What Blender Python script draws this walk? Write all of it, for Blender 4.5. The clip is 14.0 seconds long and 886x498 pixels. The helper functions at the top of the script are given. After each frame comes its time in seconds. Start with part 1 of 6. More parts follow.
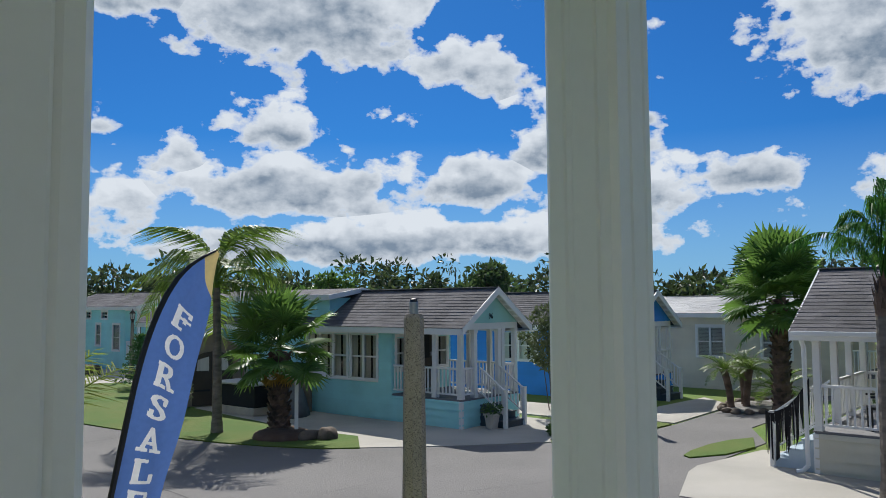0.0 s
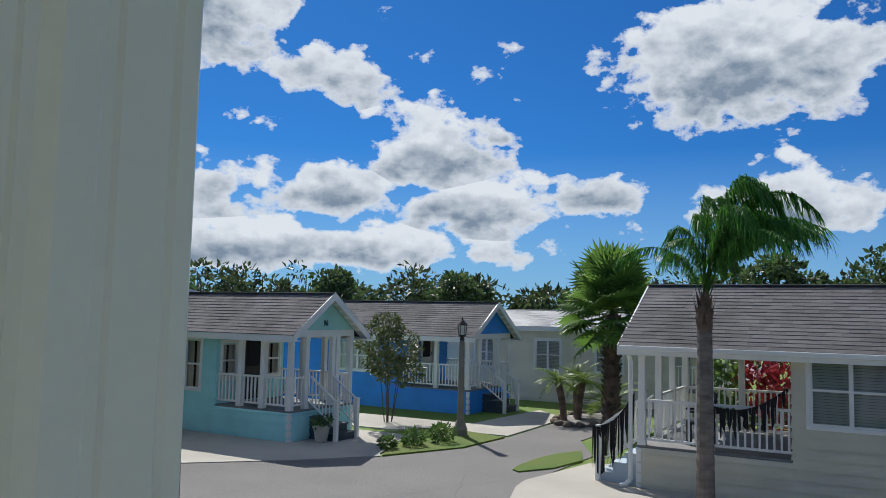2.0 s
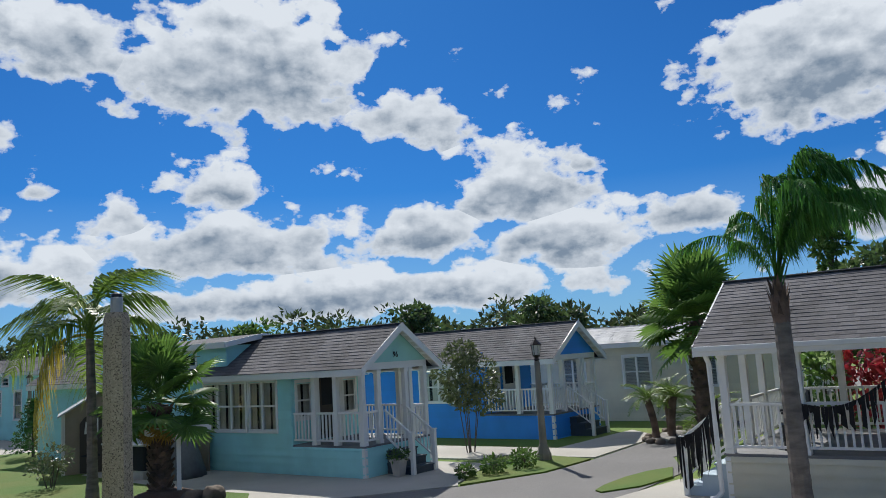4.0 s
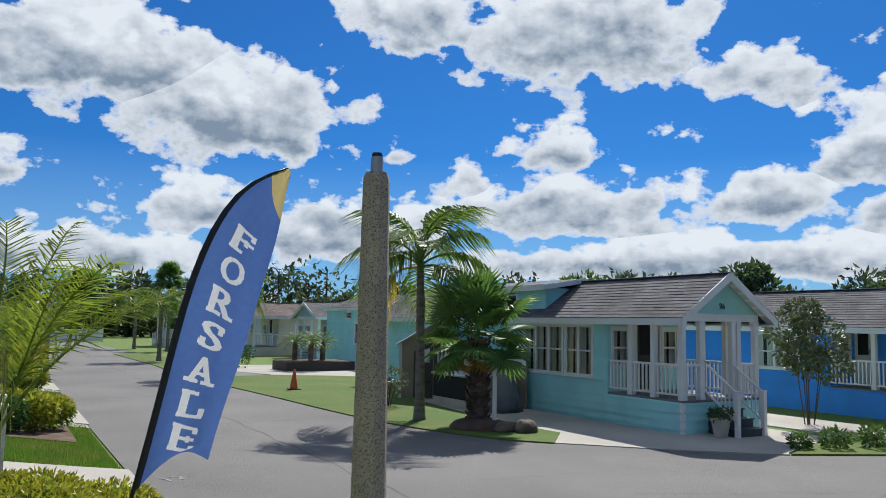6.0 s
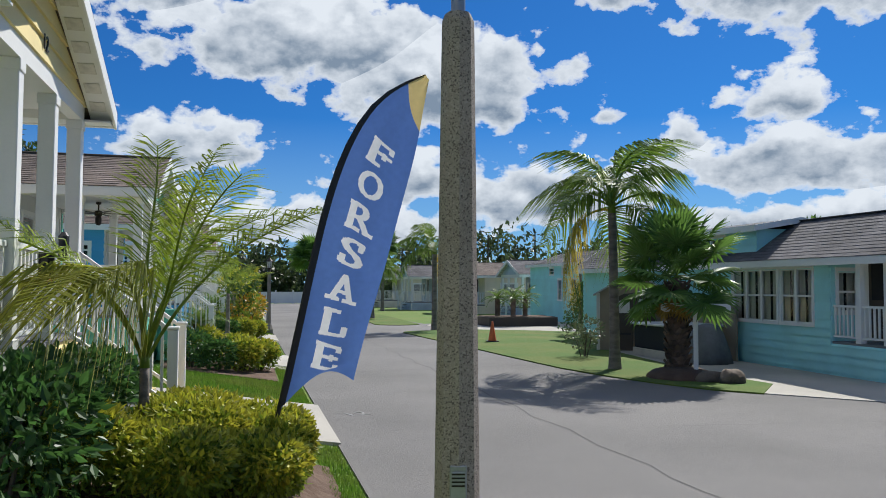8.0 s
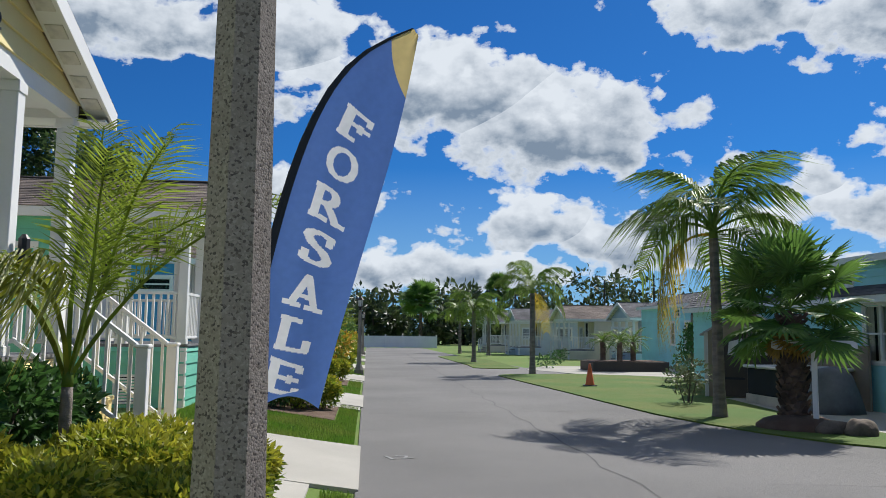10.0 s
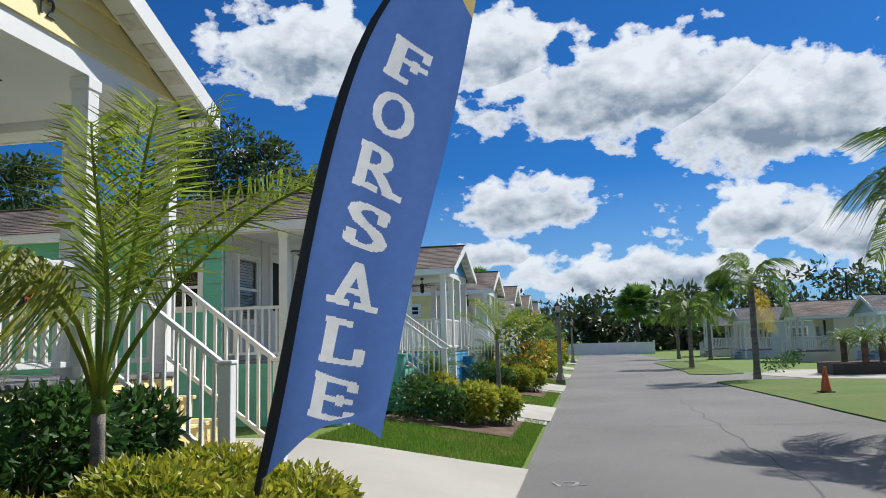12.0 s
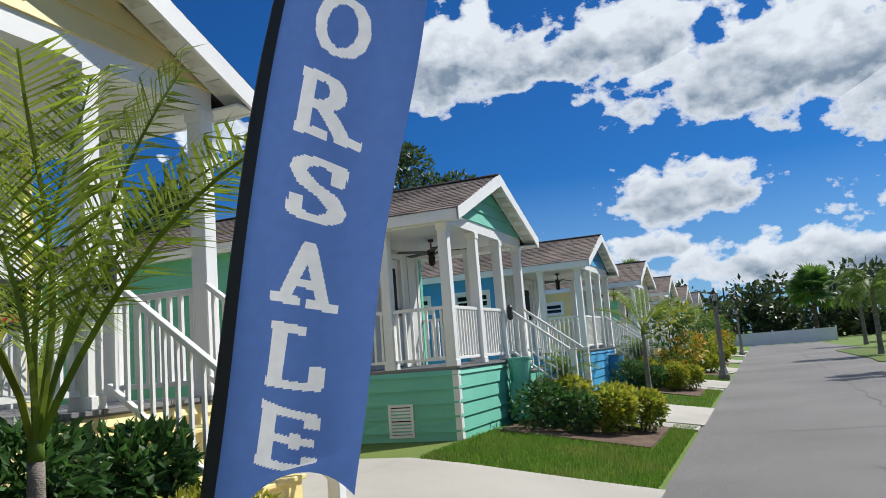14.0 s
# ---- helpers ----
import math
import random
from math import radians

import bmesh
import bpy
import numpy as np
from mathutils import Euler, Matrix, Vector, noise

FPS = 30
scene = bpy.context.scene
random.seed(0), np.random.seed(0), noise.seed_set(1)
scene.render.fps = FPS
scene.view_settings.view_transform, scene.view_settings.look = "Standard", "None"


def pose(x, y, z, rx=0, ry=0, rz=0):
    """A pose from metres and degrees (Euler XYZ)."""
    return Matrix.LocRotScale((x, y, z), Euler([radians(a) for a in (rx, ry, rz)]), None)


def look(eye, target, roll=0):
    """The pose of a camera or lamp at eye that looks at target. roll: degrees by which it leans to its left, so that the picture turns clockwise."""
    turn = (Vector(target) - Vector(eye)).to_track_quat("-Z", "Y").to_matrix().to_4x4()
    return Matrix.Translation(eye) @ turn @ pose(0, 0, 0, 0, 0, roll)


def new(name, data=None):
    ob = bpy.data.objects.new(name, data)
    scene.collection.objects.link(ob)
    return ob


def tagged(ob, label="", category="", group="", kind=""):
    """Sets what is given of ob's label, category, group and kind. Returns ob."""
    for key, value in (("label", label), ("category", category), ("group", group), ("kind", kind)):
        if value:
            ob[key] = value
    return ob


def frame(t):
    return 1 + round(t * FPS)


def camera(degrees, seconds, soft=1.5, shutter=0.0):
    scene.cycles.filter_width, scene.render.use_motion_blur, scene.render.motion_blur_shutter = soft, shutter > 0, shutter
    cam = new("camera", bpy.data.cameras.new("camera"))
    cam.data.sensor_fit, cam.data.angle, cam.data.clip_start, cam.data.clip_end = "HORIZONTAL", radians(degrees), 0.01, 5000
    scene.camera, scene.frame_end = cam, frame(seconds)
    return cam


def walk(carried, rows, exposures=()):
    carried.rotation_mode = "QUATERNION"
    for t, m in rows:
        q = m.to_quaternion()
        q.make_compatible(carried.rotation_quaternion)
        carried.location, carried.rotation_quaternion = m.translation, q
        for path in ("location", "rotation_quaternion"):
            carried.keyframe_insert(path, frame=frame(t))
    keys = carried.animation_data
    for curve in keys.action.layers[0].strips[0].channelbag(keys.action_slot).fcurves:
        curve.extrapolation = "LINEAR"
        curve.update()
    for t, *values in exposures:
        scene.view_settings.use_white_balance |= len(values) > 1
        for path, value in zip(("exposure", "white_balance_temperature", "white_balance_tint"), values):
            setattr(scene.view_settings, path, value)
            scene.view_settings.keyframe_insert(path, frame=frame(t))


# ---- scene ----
cam = camera(59.1, 14.0, soft=0.9)
PATH = [
    (0, (-4.654, -5.825, 3.217), (-3.125, -4.543, 3.358), -0.4),
    (0.5, (-4.438, -5.81, 3.193), (-2.948, -4.486, 3.355), 1.7),
    (1, (-4.253, -5.756, 3.165), (-2.775, -4.416, 3.316), 2.2),
    (1.5, (-4.03, -5.675, 3.162), (-2.44, -4.472, 3.315), 2.4),
    (2, (-3.745, -5.693, 3.148), (-2.008, -4.715, 3.318), 1.3),
    (2.2, (-3.671, -5.751, 3.144), (-1.946, -4.755, 3.326), 1.0),
    (4.3, (-2.808, -6.052, 2.746), (-1.23, -4.853, 3.013), -3.9),
    (4.5, (-2.752, -6.042, 2.699), (-1.204, -4.799, 2.945), -3.5),
    (5, (-2.514, -5.883, 2.567), (-1.173, -4.416, 2.791), -0.6),
    (5.5, (-2.366, -5.85, 2.493), (-1.186, -4.245, 2.666), 0.7),
    (6, (-2.202, -5.764, 2.369), (-1.218, -4.033, 2.56), 1.0),
    (6.5, (-2.026, -5.812, 2.21), (-1.181, -3.999, 2.229), -2.0),
    (7, (-1.885, -5.757, 2.112), (-0.949, -3.989, 2.096), -0.1),
    (7.5, (-1.718, -5.511, 2.004), (-0.909, -3.684, 2.08), 0.9),
    (8, (-1.411, -5.363, 1.952), (-0.921, -3.426, 2.046), 0.2),
    (8.2, (-1.282, -5.266, 1.941), (-0.799, -3.327, 2.033), 0.4),
    (10.3, (-0.037, -3.843, 1.609), (0.08, -1.859, 1.835), 0.1),
    (10.5, (0.049, -3.674, 1.583), (0.102, -1.688, 1.812), -0.2),
    (11, (0.21, -3.299, 1.574), (-0.053, -1.329, 1.793), 1.0),
    (11.5, (0.368, -2.969, 1.618), (0.058, -1.005, 1.836), 0.3),
    (12, (0.563, -2.609, 1.616), (0.211, -0.655, 1.856), -1.5),
    (12.5, (0.635, -2.287, 1.609), (0.248, -0.341, 1.86), -2.2),
    (13, (0.709, -1.956, 1.63), (0.317, -0.016, 1.911), -5.8),
    (13.5, (0.792, -1.463, 1.648), (0.205, 0.423, 1.961), -5.6),
    (14, (0.891, -1.144, 1.607), (0.162, 0.7, 1.872), -4.5),
]
walk(cam, [(t, look(e, a, r)) for t, e, a, r in PATH], exposures=[(0, 0.28), (5, 0.28), (6.8, 0.46), (8, 0.38), (11, 0.34), (12.5, 0.46), (14, 0.40)])

# ---- sky, sun, exposure ----
SUN = Vector((0.55, 0.59, 0.80)).normalized()
sun = new("sun", bpy.data.lights.new("sun", "SUN"))
sun.data.energy, sun.data.angle, sun.data.color = 4.1, radians(0.53), (1.0, 0.97, 0.92)
sun.matrix_world = look(SUN * 60, (0, 0, 0))

# cumulus banks: azimuth and elevation in degrees, half width, half height, strength
CLOUDS = (
    (40, 20.5, 9.5, 5.6, 1.5), (27, 21.5, 5.5, 3.4, 1.2), (52, 16.8, 5, 2.4, 1.1), (14, 14.5, 9, 4.8, 1.4), (38, 12.5, 4.2, 2.2, 1.1), (39, 8, 10, 3.2, 1.2),
    (31, 10.2, 2.4, 1.6, 1.0), (60, 11.3, 5.5, 4.2, 1.2), (63, 7.5, 6, 3.2, 1.1), (65, 13, 2.0, 1.1, .8), (26, 12, 1.4, .8, .8), (21, 6.4, 10, 3.2, 1.2),
    (53, 8.5, 5.5, 2.4, 1.1), (48, 4.6, 20, 2.4, 1.1), (82, 17, 9.5, 5.8, 1.4), (72, 8.7, 3.4, 2.3, 1.1), (85, 7.5, 6, 3.2, 1.1), (4, 17, 12, 4.6, 1.4),
    (-4, 9.6, 6.2, 2.8, 1.2), (-20, 20.5, 8, 4.2, 1.3), (12, 7.6, 6, 2.6, 1.1), (4, 4.2, 13, 2.2, 1.0), (-7, 6.1, 3, 1.4, 1.0), (-38, 17, 4, 3.6, 1.0), (-8, 20.5, 8, 3.4, 1.25),
)


def build_world():
    world = bpy.data.worlds.new("sky")
    scene.world = world
    world.use_nodes = True
    nt = world.node_tree
    nt.nodes.clear()
    N, K = nt.nodes.new, nt.links.new

    def val(op, a, b=None, c=None, clamp=False):
        n = N("ShaderNodeMath")
        n.operation, n.use_clamp = op, clamp
        for i, v in enumerate((a, b, c)):
            if v is None:
                continue
            if isinstance(v, (int, float)):
                n.inputs[i].default_value = v
            else:
                K(v, n.inputs[i])
        return n.outputs[0]

    def ramp(fac, stops):
        n = N("ShaderNodeValToRGB")
        el = n.color_ramp.elements
        while len(el) < len(stops):
            el.new(0.5)
        for e, (p, c) in zip(el, stops):
            e.position, e.color = p, (*c, 1)
        K(fac, n.inputs[0])
        return n.outputs[0]

    def blend(fac, a, b):
        n = N("ShaderNodeMix")
        n.data_type = "RGBA"
        K(fac, n.inputs[0])
        for s, v in ((n.inputs[6], a), (n.inputs[7], b)):
            if isinstance(v, tuple):
                s.default_value = (*v, 1)
            else:
                K(v, s)
        return n.outputs[2]

    def fbm(vec, scale, detail, rough):
        n = N("ShaderNodeTexNoise")
        n.inputs["Scale"].default_value, n.inputs["Detail"].default_value, n.inputs["Roughness"].default_value = scale, detail, rough
        K(vec, n.inputs["Vector"])
        return n.outputs[0]

    sky = N("ShaderNodeTexSky")
    sky.sky_type, sky.sun_disc = "NISHITA", False
    sky.sun_elevation, sky.sun_rotation = math.asin(SUN.z), math.atan2(SUN.x, SUN.y)
    sky.air_density, sky.dust_density, sky.ozone_density = 1.0, 0.3, 2.5
    dirs = N("ShaderNodeTexCoord").outputs["Generated"]
    sep = N("ShaderNodeSeparateXYZ")
    K(dirs, sep.inputs[0])
    dx, dy, dz = sep.outputs
    az = val("MULTIPLY", val("ARCTAN2", dx, dy), 57.2958)
    el = val("MULTIPLY", val("ARCSINE", dz), 57.2958)
    flat = N("ShaderNodeCombineXYZ")
    K(val("MULTIPLY", az, 0.1), flat.inputs[0])
    K(val("MULTIPLY", el, 0.14), flat.inputs[1])
    puff = fbm(flat.outputs[0], 3.0, 11, 0.56)
    billow = N("ShaderNodeTexVoronoi")
    billow.feature, billow.inputs["Scale"].default_value = "SMOOTH_F1", 5.5
    warp = N("ShaderNodeVectorMath")
    warp.operation = "MULTIPLY_ADD"
    soft = N("ShaderNodeTexNoise")
    soft.inputs["Scale"].default_value, soft.inputs["Detail"].default_value = 4.0, 4
    K(flat.outputs[0], soft.inputs["Vector"])
    K(soft.outputs["Color"], warp.inputs[0])
    warp.inputs[1].default_value = (0.25, 0.25, 0.25)
    K(flat.outputs[0], warp.inputs[2])
    K(warp.outputs[0], billow.inputs["Vector"])
    lump = val("SUBTRACT", 0.45, billow.outputs["Distance"])
    sunward = N("ShaderNodeVectorMath")
    sunward.operation = "ADD"
    K(flat.outputs[0], sunward.inputs[0])
    sunward.inputs[1].default_value = (0.03, 0.13, 0.0)
    relief = val("SUBTRACT", fbm(sunward.outputs[0], 2.2, 7, 0.56), fbm(flat.outputs[0], 2.2, 7, 0.56))
    mass, base = None, None
    for a, e, w, h, s in CLOUDS:
        u = val("DIVIDE", val("SUBTRACT", az, a), w * 1.1)
        v = val("DIVIDE", val("SUBTRACT", el, e), h * 1.1)
        # flat bottoms: the lower half falls off faster
        v2 = val("MULTIPLY", v, val("ADD", 1.0, val("MULTIPLY", val("LESS_THAN", v, 0.0), 0.45)))
        r = val("SQRT", val("ADD", val("MULTIPLY", u, u), val("MULTIPLY", v2, v2)))
        m = val("MULTIPLY", val("SUBTRACT", 1.0, r), s)
        low = val("MULTIPLY_ADD", v, 0.45, 0.5, clamp=True)
        if mass is None:
            mass, base = m, low
        else:
            nearer = val("GREATER_THAN", m, mass)
            mass = val("MAXIMUM", mass, m)
            base = val("ADD", val("MULTIPLY", nearer, low), val("MULTIPLY", val("SUBTRACT", 1.0, nearer), base))
    # the rest of the sky: scattered cumulus, thickened overhead out of view for more fill
    rest = val("SUBTRACT", fbm(flat.outputs[0], 0.9, 3, 0.5), val("MULTIPLY_ADD", val("MAXIMUM", val("SUBTRACT", el, 26.0), 0.0), -0.006, 0.535))
    mass = val("MAXIMUM", mass, val("SUBTRACT", val("MULTIPLY", rest, 2.2), 0.25))
    dens = val("ADD", mass, val("ADD", val("MULTIPLY_ADD", puff, 2.5, -1.35), val("MULTIPLY", lump, 0.45)))
    cover = ramp(dens, ((0.03, (0, 0, 0)), (0.11, (0.55, 0.55, 0.55)), (0.26, (1, 1, 1))))
    depth = ramp(dens, ((0.10, (0, 0, 0)), (0.75, (1, 1, 1))))
    under = val("MULTIPLY_ADD", base, -2.1, 1.72)
    shade = val("ADD", under, val("ADD", val("MULTIPLY", relief, 2.3), val("MULTIPLY", lump, -0.75)), clamp=True)
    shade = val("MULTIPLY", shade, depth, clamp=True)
    white = blend(shade, (0.59, 0.635, 0.69), (0.165, 0.22, 0.295))
    # sunlit sides of clouds opposite the sun, boosted out of view to fill shaded walls
    facing = N("ShaderNodeVectorMath")
    facing.operation = "DOT_PRODUCT"
    K(dirs, facing.inputs[0])
    facing.inputs[1].default_value = SUN
    boosted_white = N("ShaderNodeVectorMath")
    boosted_white.operation = "SCALE"
    K(white, boosted_white.inputs[0])
    K(val("MINIMUM", val("MULTIPLY_ADD", val("MAXIMUM", val("SUBTRACT", 0.36, facing.outputs["Value"]), 0.0), 4.2, 1.0), 4.2), boosted_white.inputs["Scale"])
    skycol = N("ShaderNodeVectorMath")
    skycol.operation = "MULTIPLY"
    K(sky.outputs[0], skycol.inputs[0])
    skycol.inputs[1].default_value = (0.0078, 0.0310, 0.0620)
    haze = ramp(val("DIVIDE", el, 30.0), ((0.0, (0.62, 0.62, 0.62)), (0.4, (0, 0, 0))))
    blue = blend(haze, skycol.outputs[0], (0.28, 0.46, 0.68))
    bg = N("ShaderNodeBackground")
    K(blend(cover, blue, boosted_white.outputs[0]), bg.inputs[0])
    bg.inputs[1].default_value = 1.0
    K(bg.outputs[0], N("ShaderNodeOutputWorld").inputs[0])


build_world()


# ---- materials ----
def mat(name, col, rough=0.6, var=0.12, scale=6.0, bump=0.15, fine=70.0, metal=0.0, col2=None, piece=0.0, spec=0.5, island=0.0, stretch=(1, 1, 1), two=False):
    """Two scales of variation over a base colour; piece and island vary it from piece to piece."""
    m = bpy.data.materials.new(name)
    m.use_nodes = True
    nt = m.node_tree
    b = nt.nodes["Principled BSDF"]
    N, K = nt.nodes.new, nt.links.new
    tc, mp = N("ShaderNodeTexCoord"), N("ShaderNodeMapping")
    K(tc.outputs["Object"], mp.inputs[0])
    mp.inputs["Scale"].default_value = stretch
    n1, n2 = N("ShaderNodeTexNoise"), N("ShaderNodeTexNoise")
    for n, s, d in ((n1, scale * 0.35, 4), (n2, fine, 3)):
        K(mp.outputs[0], n.inputs["Vector"])
        n.inputs["Scale"].default_value, n.inputs["Detail"].default_value = s, d
    mix = N("ShaderNodeMix")
    mix.data_type = "RGBA"
    other = col2 or tuple(max(0, c * (1 - 2.2 * var)) for c in col)
    mix.inputs[6].default_value, mix.inputs[7].default_value = (*col, 1), (*other, 1)
    r = N("ShaderNodeValToRGB")
    r.color_ramp.elements[0].position, r.color_ramp.elements[1].position = 0.38, 0.72
    K(n1.outputs[0], r.inputs[0])
    K(r.outputs[0], mix.inputs[0])
    hsv = N("ShaderNodeHueSaturation")
    K(mix.outputs[2], hsv.inputs["Color"])
    v = N("ShaderNodeMath")
    v.operation = "MULTIPLY_ADD"
    K(n2.outputs[0], v.inputs[0])
    v.inputs[1].default_value, v.inputs[2].default_value = var * 1.6, 1 - var * 0.8
    last = v.outputs[0]
    for amount, node, out in ((piece, "ShaderNodeObjectInfo", "Random"), (island, "ShaderNodeNewGeometry", "Random Per Island")):
        if amount:
            src, a = N(node), N("ShaderNodeMath")
            a.operation = "MULTIPLY_ADD"
            K(src.outputs[out], a.inputs[0])
            a.inputs[1].default_value, a.inputs[2].default_value = 2 * amount, 1 - amount
            p = N("ShaderNodeMath")
            p.operation = "MULTIPLY"
            K(last, p.inputs[0])
            K(a.outputs[0], p.inputs[1])
            last = p.outputs[0]
    K(last, hsv.inputs["Value"])
    K(hsv.outputs[0], b.inputs["Base Color"])
    b.inputs["Roughness"].default_value, b.inputs["Metallic"].default_value = rough, metal
    b.inputs["Specular IOR Level"].default_value = spec
    if bump:
        bp = N("ShaderNodeBump")
        bp.inputs["Strength"].default_value, bp.inputs["Distance"].default_value = bump, 0.01
        K(n2.outputs[0], bp.inputs["Height"])
        K(bp.outputs[0], b.inputs["Normal"])
    return m


def leaf_mat(name, col, col2, island=0.35, glow=0.5):
    """Leaves: colour varied leaf by leaf, some light passing through."""
    m = mat(name, col, 0.45, 0.15, 3.0, 0.0, 20, col2=col2, island=island)
    nt = m.node_tree
    b = nt.nodes["Principled BSDF"]
    t = nt.nodes.new("ShaderNodeBsdfTranslucent")
    mx = nt.nodes.new("ShaderNodeMixShader")
    mx.inputs[0].default_value = glow
    nt.links.new(b.inputs["Base Color"].links[0].from_socket, t.inputs[0])
    nt.links.new(b.outputs[0], mx.inputs[1])
    nt.links.new(t.outputs[0], mx.inputs[2])
    nt.links.new(mx.outputs[0], nt.nodes["Material Output"].inputs[0])
    return m


def glass_mat(name, tint, gloss):
    m = bpy.data.materials.new(name)
    m.use_nodes = True
    nt = m.node_tree
    nt.nodes.clear()
    N, K = nt.nodes.new, nt.links.new
    tr, gl, mx, fr = N("ShaderNodeBsdfTransparent"), N("ShaderNodeBsdfGlossy"), N("ShaderNodeMixShader"), N("ShaderNodeFresnel")
    tr.inputs[0].default_value, gl.inputs["Roughness"].default_value = (*tint, 1), 0.02
    fr.inputs[0].default_value = gloss
    K(fr.outputs[0], mx.inputs[0])
    K(tr.outputs[0], mx.inputs[1])
    K(gl.outputs[0], mx.inputs[2])
    K(mx.outputs[0], N("ShaderNodeOutputMaterial").inputs[0])
    return m


WHITE = mat("white_paint", (0.80, 0.80, 0.77), 0.45, 0.04, 3, 0.05, 40)
WHITE_OLD = mat("weathered_white_vinyl", (0.76, 0.74, 0.67), 0.42, 0.05, 2, 0.05, 30)
AQUA = mat("aqua_siding", (0.38, 0.77, 0.77), 0.55, 0.06, 4, 0.08, 50, piece=0.03)
AQUA_GABLE = mat("pale_green_gable", (0.36, 0.66, 0.60), 0.55, 0.05, 4, 0.08, 50, piece=0.03)
BLUE = mat("bright_blue_siding", (0.025, 0.27, 0.80), 0.5, 0.06, 4, 0.08, 50, piece=0.03)
SKYBLUE = mat("sky_blue_siding", (0.06, 0.34, 0.62), 0.5, 0.06, 4, 0.08, 50, piece=0.03)
BEIGE = mat("beige_siding", (0.68, 0.64, 0.49), 0.55, 0.06, 4, 0.08, 50, piece=0.03)
YELLOW = mat("butter_yellow_siding", (0.80, 0.66, 0.30), 0.55, 0.05, 4, 0.08, 50, piece=0.03)
GREEN = mat("sea_green_siding", (0.16, 0.52, 0.38), 0.55, 0.06, 4, 0.08, 50, piece=0.03)
CREAM = mat("cream_siding", (0.72, 0.66, 0.50), 0.55, 0.06, 4, 0.08, 50, piece=0.03)
GREYBLUE = mat("grey_blue_siding", (0.42, 0.52, 0.60), 0.55, 0.06, 4, 0.08, 50, piece=0.03)
PANEL = mat("white_porch_panelling", (0.66, 0.67, 0.65), 0.5, 0.05, 4, 0.06, 50)
ROOF_GREY = mat("grey_shingle", (0.13, 0.125, 0.13), 0.9, 0.25, 2, 0.5, 160, island=0.22)
ROOF_BROWN = mat("brown_shingle", (0.20, 0.155, 0.125), 0.9, 0.25, 2, 0.5, 160, island=0.25)
ROOF_PALE = mat("pale_metal_roof", (0.45, 0.46, 0.45), 0.6, 0.15, 2, 0.1, 30)
ASPHALT = mat("asphalt", (0.185, 0.177, 0.167), 0.88, 0.14, 0.7, 0.6, 240, col2=(0.130, 0.125, 0.118))
ASPHALT_DARK = mat("crack_sealer", (0.085, 0.083, 0.08), 0.8, 0.2, 5, 0.2, 90)
CONCRETE = mat("concrete", (0.45, 0.425, 0.37), 0.9, 0.13, 1.5, 0.4, 180, col2=(0.35, 0.33, 0.285))
LAWN = mat("lawn", (0.10, 0.185, 0.022), 0.95, 0.3, 1.2, 0.6, 120, col2=(0.15, 0.19, 0.035))
LAWN_DRY = mat("dry_lawn", (0.066, 0.135, 0.010), 0.95, 0.35, 1.6, 0.8, 90, col2=(0.125, 0.145, 0.022))
BLADES = leaf_mat("grass_blades", (0.123, 0.246, 0.026), (0.203, 0.246, 0.051), 0.3, 0.45)
MULCH = mat("mulch", (0.10, 0.058, 0.037), 0.95, 0.35, 8, 0.9, 90, col2=(0.16, 0.105, 0.072))
GRAVEL = mat("grey_gravel", (0.33, 0.31, 0.29), 0.95, 0.3, 10, 0.9, 70)
GLASS = glass_mat("window_glass", (0.90, 0.93, 0.93), 1.45)
# near-black that paints unlit space behind panes and slats; also black tub panels
DARK = mat("unlit_room_and_black_panel", (0.02, 0.022, 0.024), 0.9, 0.1, 3, 0.0)
CURTAIN = mat("pale_curtain", (0.68, 0.66, 0.60), 0.9, 0.1, 4, 0.1, 30, stretch=(8, 8, 0.3))
BLIND = mat("grey_blind", (0.52, 0.53, 0.51), 0.7, 0.05, 4, 0.0)
BLACK = mat("black_plastic", (0.015, 0.015, 0.017), 0.5, 0.1, 5, 0.05)
BRONZE = mat("dark_bronze", (0.05, 0.04, 0.033), 0.45, 0.15, 8, 0.1, metal=0.6)
DECKGREY = mat("grey_deck_paint", (0.20, 0.20, 0.205), 0.6, 0.12, 4, 0.2, 60, piece=0.08)
STEPDARK = mat("slate_blue_step_paint", (0.045, 0.065, 0.085), 0.55, 0.12, 4, 0.1, 60)
AGGREGATE = mat("exposed_aggregate", (0.33, 0.29, 0.225), 0.9, 0.22, 5, 0.7, 150)
LAMPPOST = mat("grey_brown_lamp_post", (0.25, 0.225, 0.185), 0.8, 0.2, 4, 0.4, 110)
STEEL = mat("galvanised_steel", (0.42, 0.43, 0.44), 0.45, 0.15, 8, 0.1, metal=0.8)
TRUNK = mat("palm_trunk", (0.24, 0.205, 0.17), 0.9, 0.25, 9, 0.7, 60, stretch=(1, 1, 3))
TRUNK_OLD = mat("leaf_base_trunk", (0.16, 0.105, 0.075), 0.9, 0.35, 9, 0.8, 60, island=0.35)
BARK = mat("tree_bark", (0.12, 0.095, 0.075), 0.95, 0.3, 6, 0.8, 40, stretch=(1, 1, 0.3))
FROND = leaf_mat("palm_frond", (0.145, 0.24, 0.036), (0.22, 0.30, 0.058))
FROND_DEEP = leaf_mat("deep_green_frond", (0.058, 0.189, 0.029), (0.116, 0.275, 0.043))
FROND_YELLOW = leaf_mat("yellowing_frond", (0.55, 0.40, 0.05), (0.42, 0.38, 0.07))
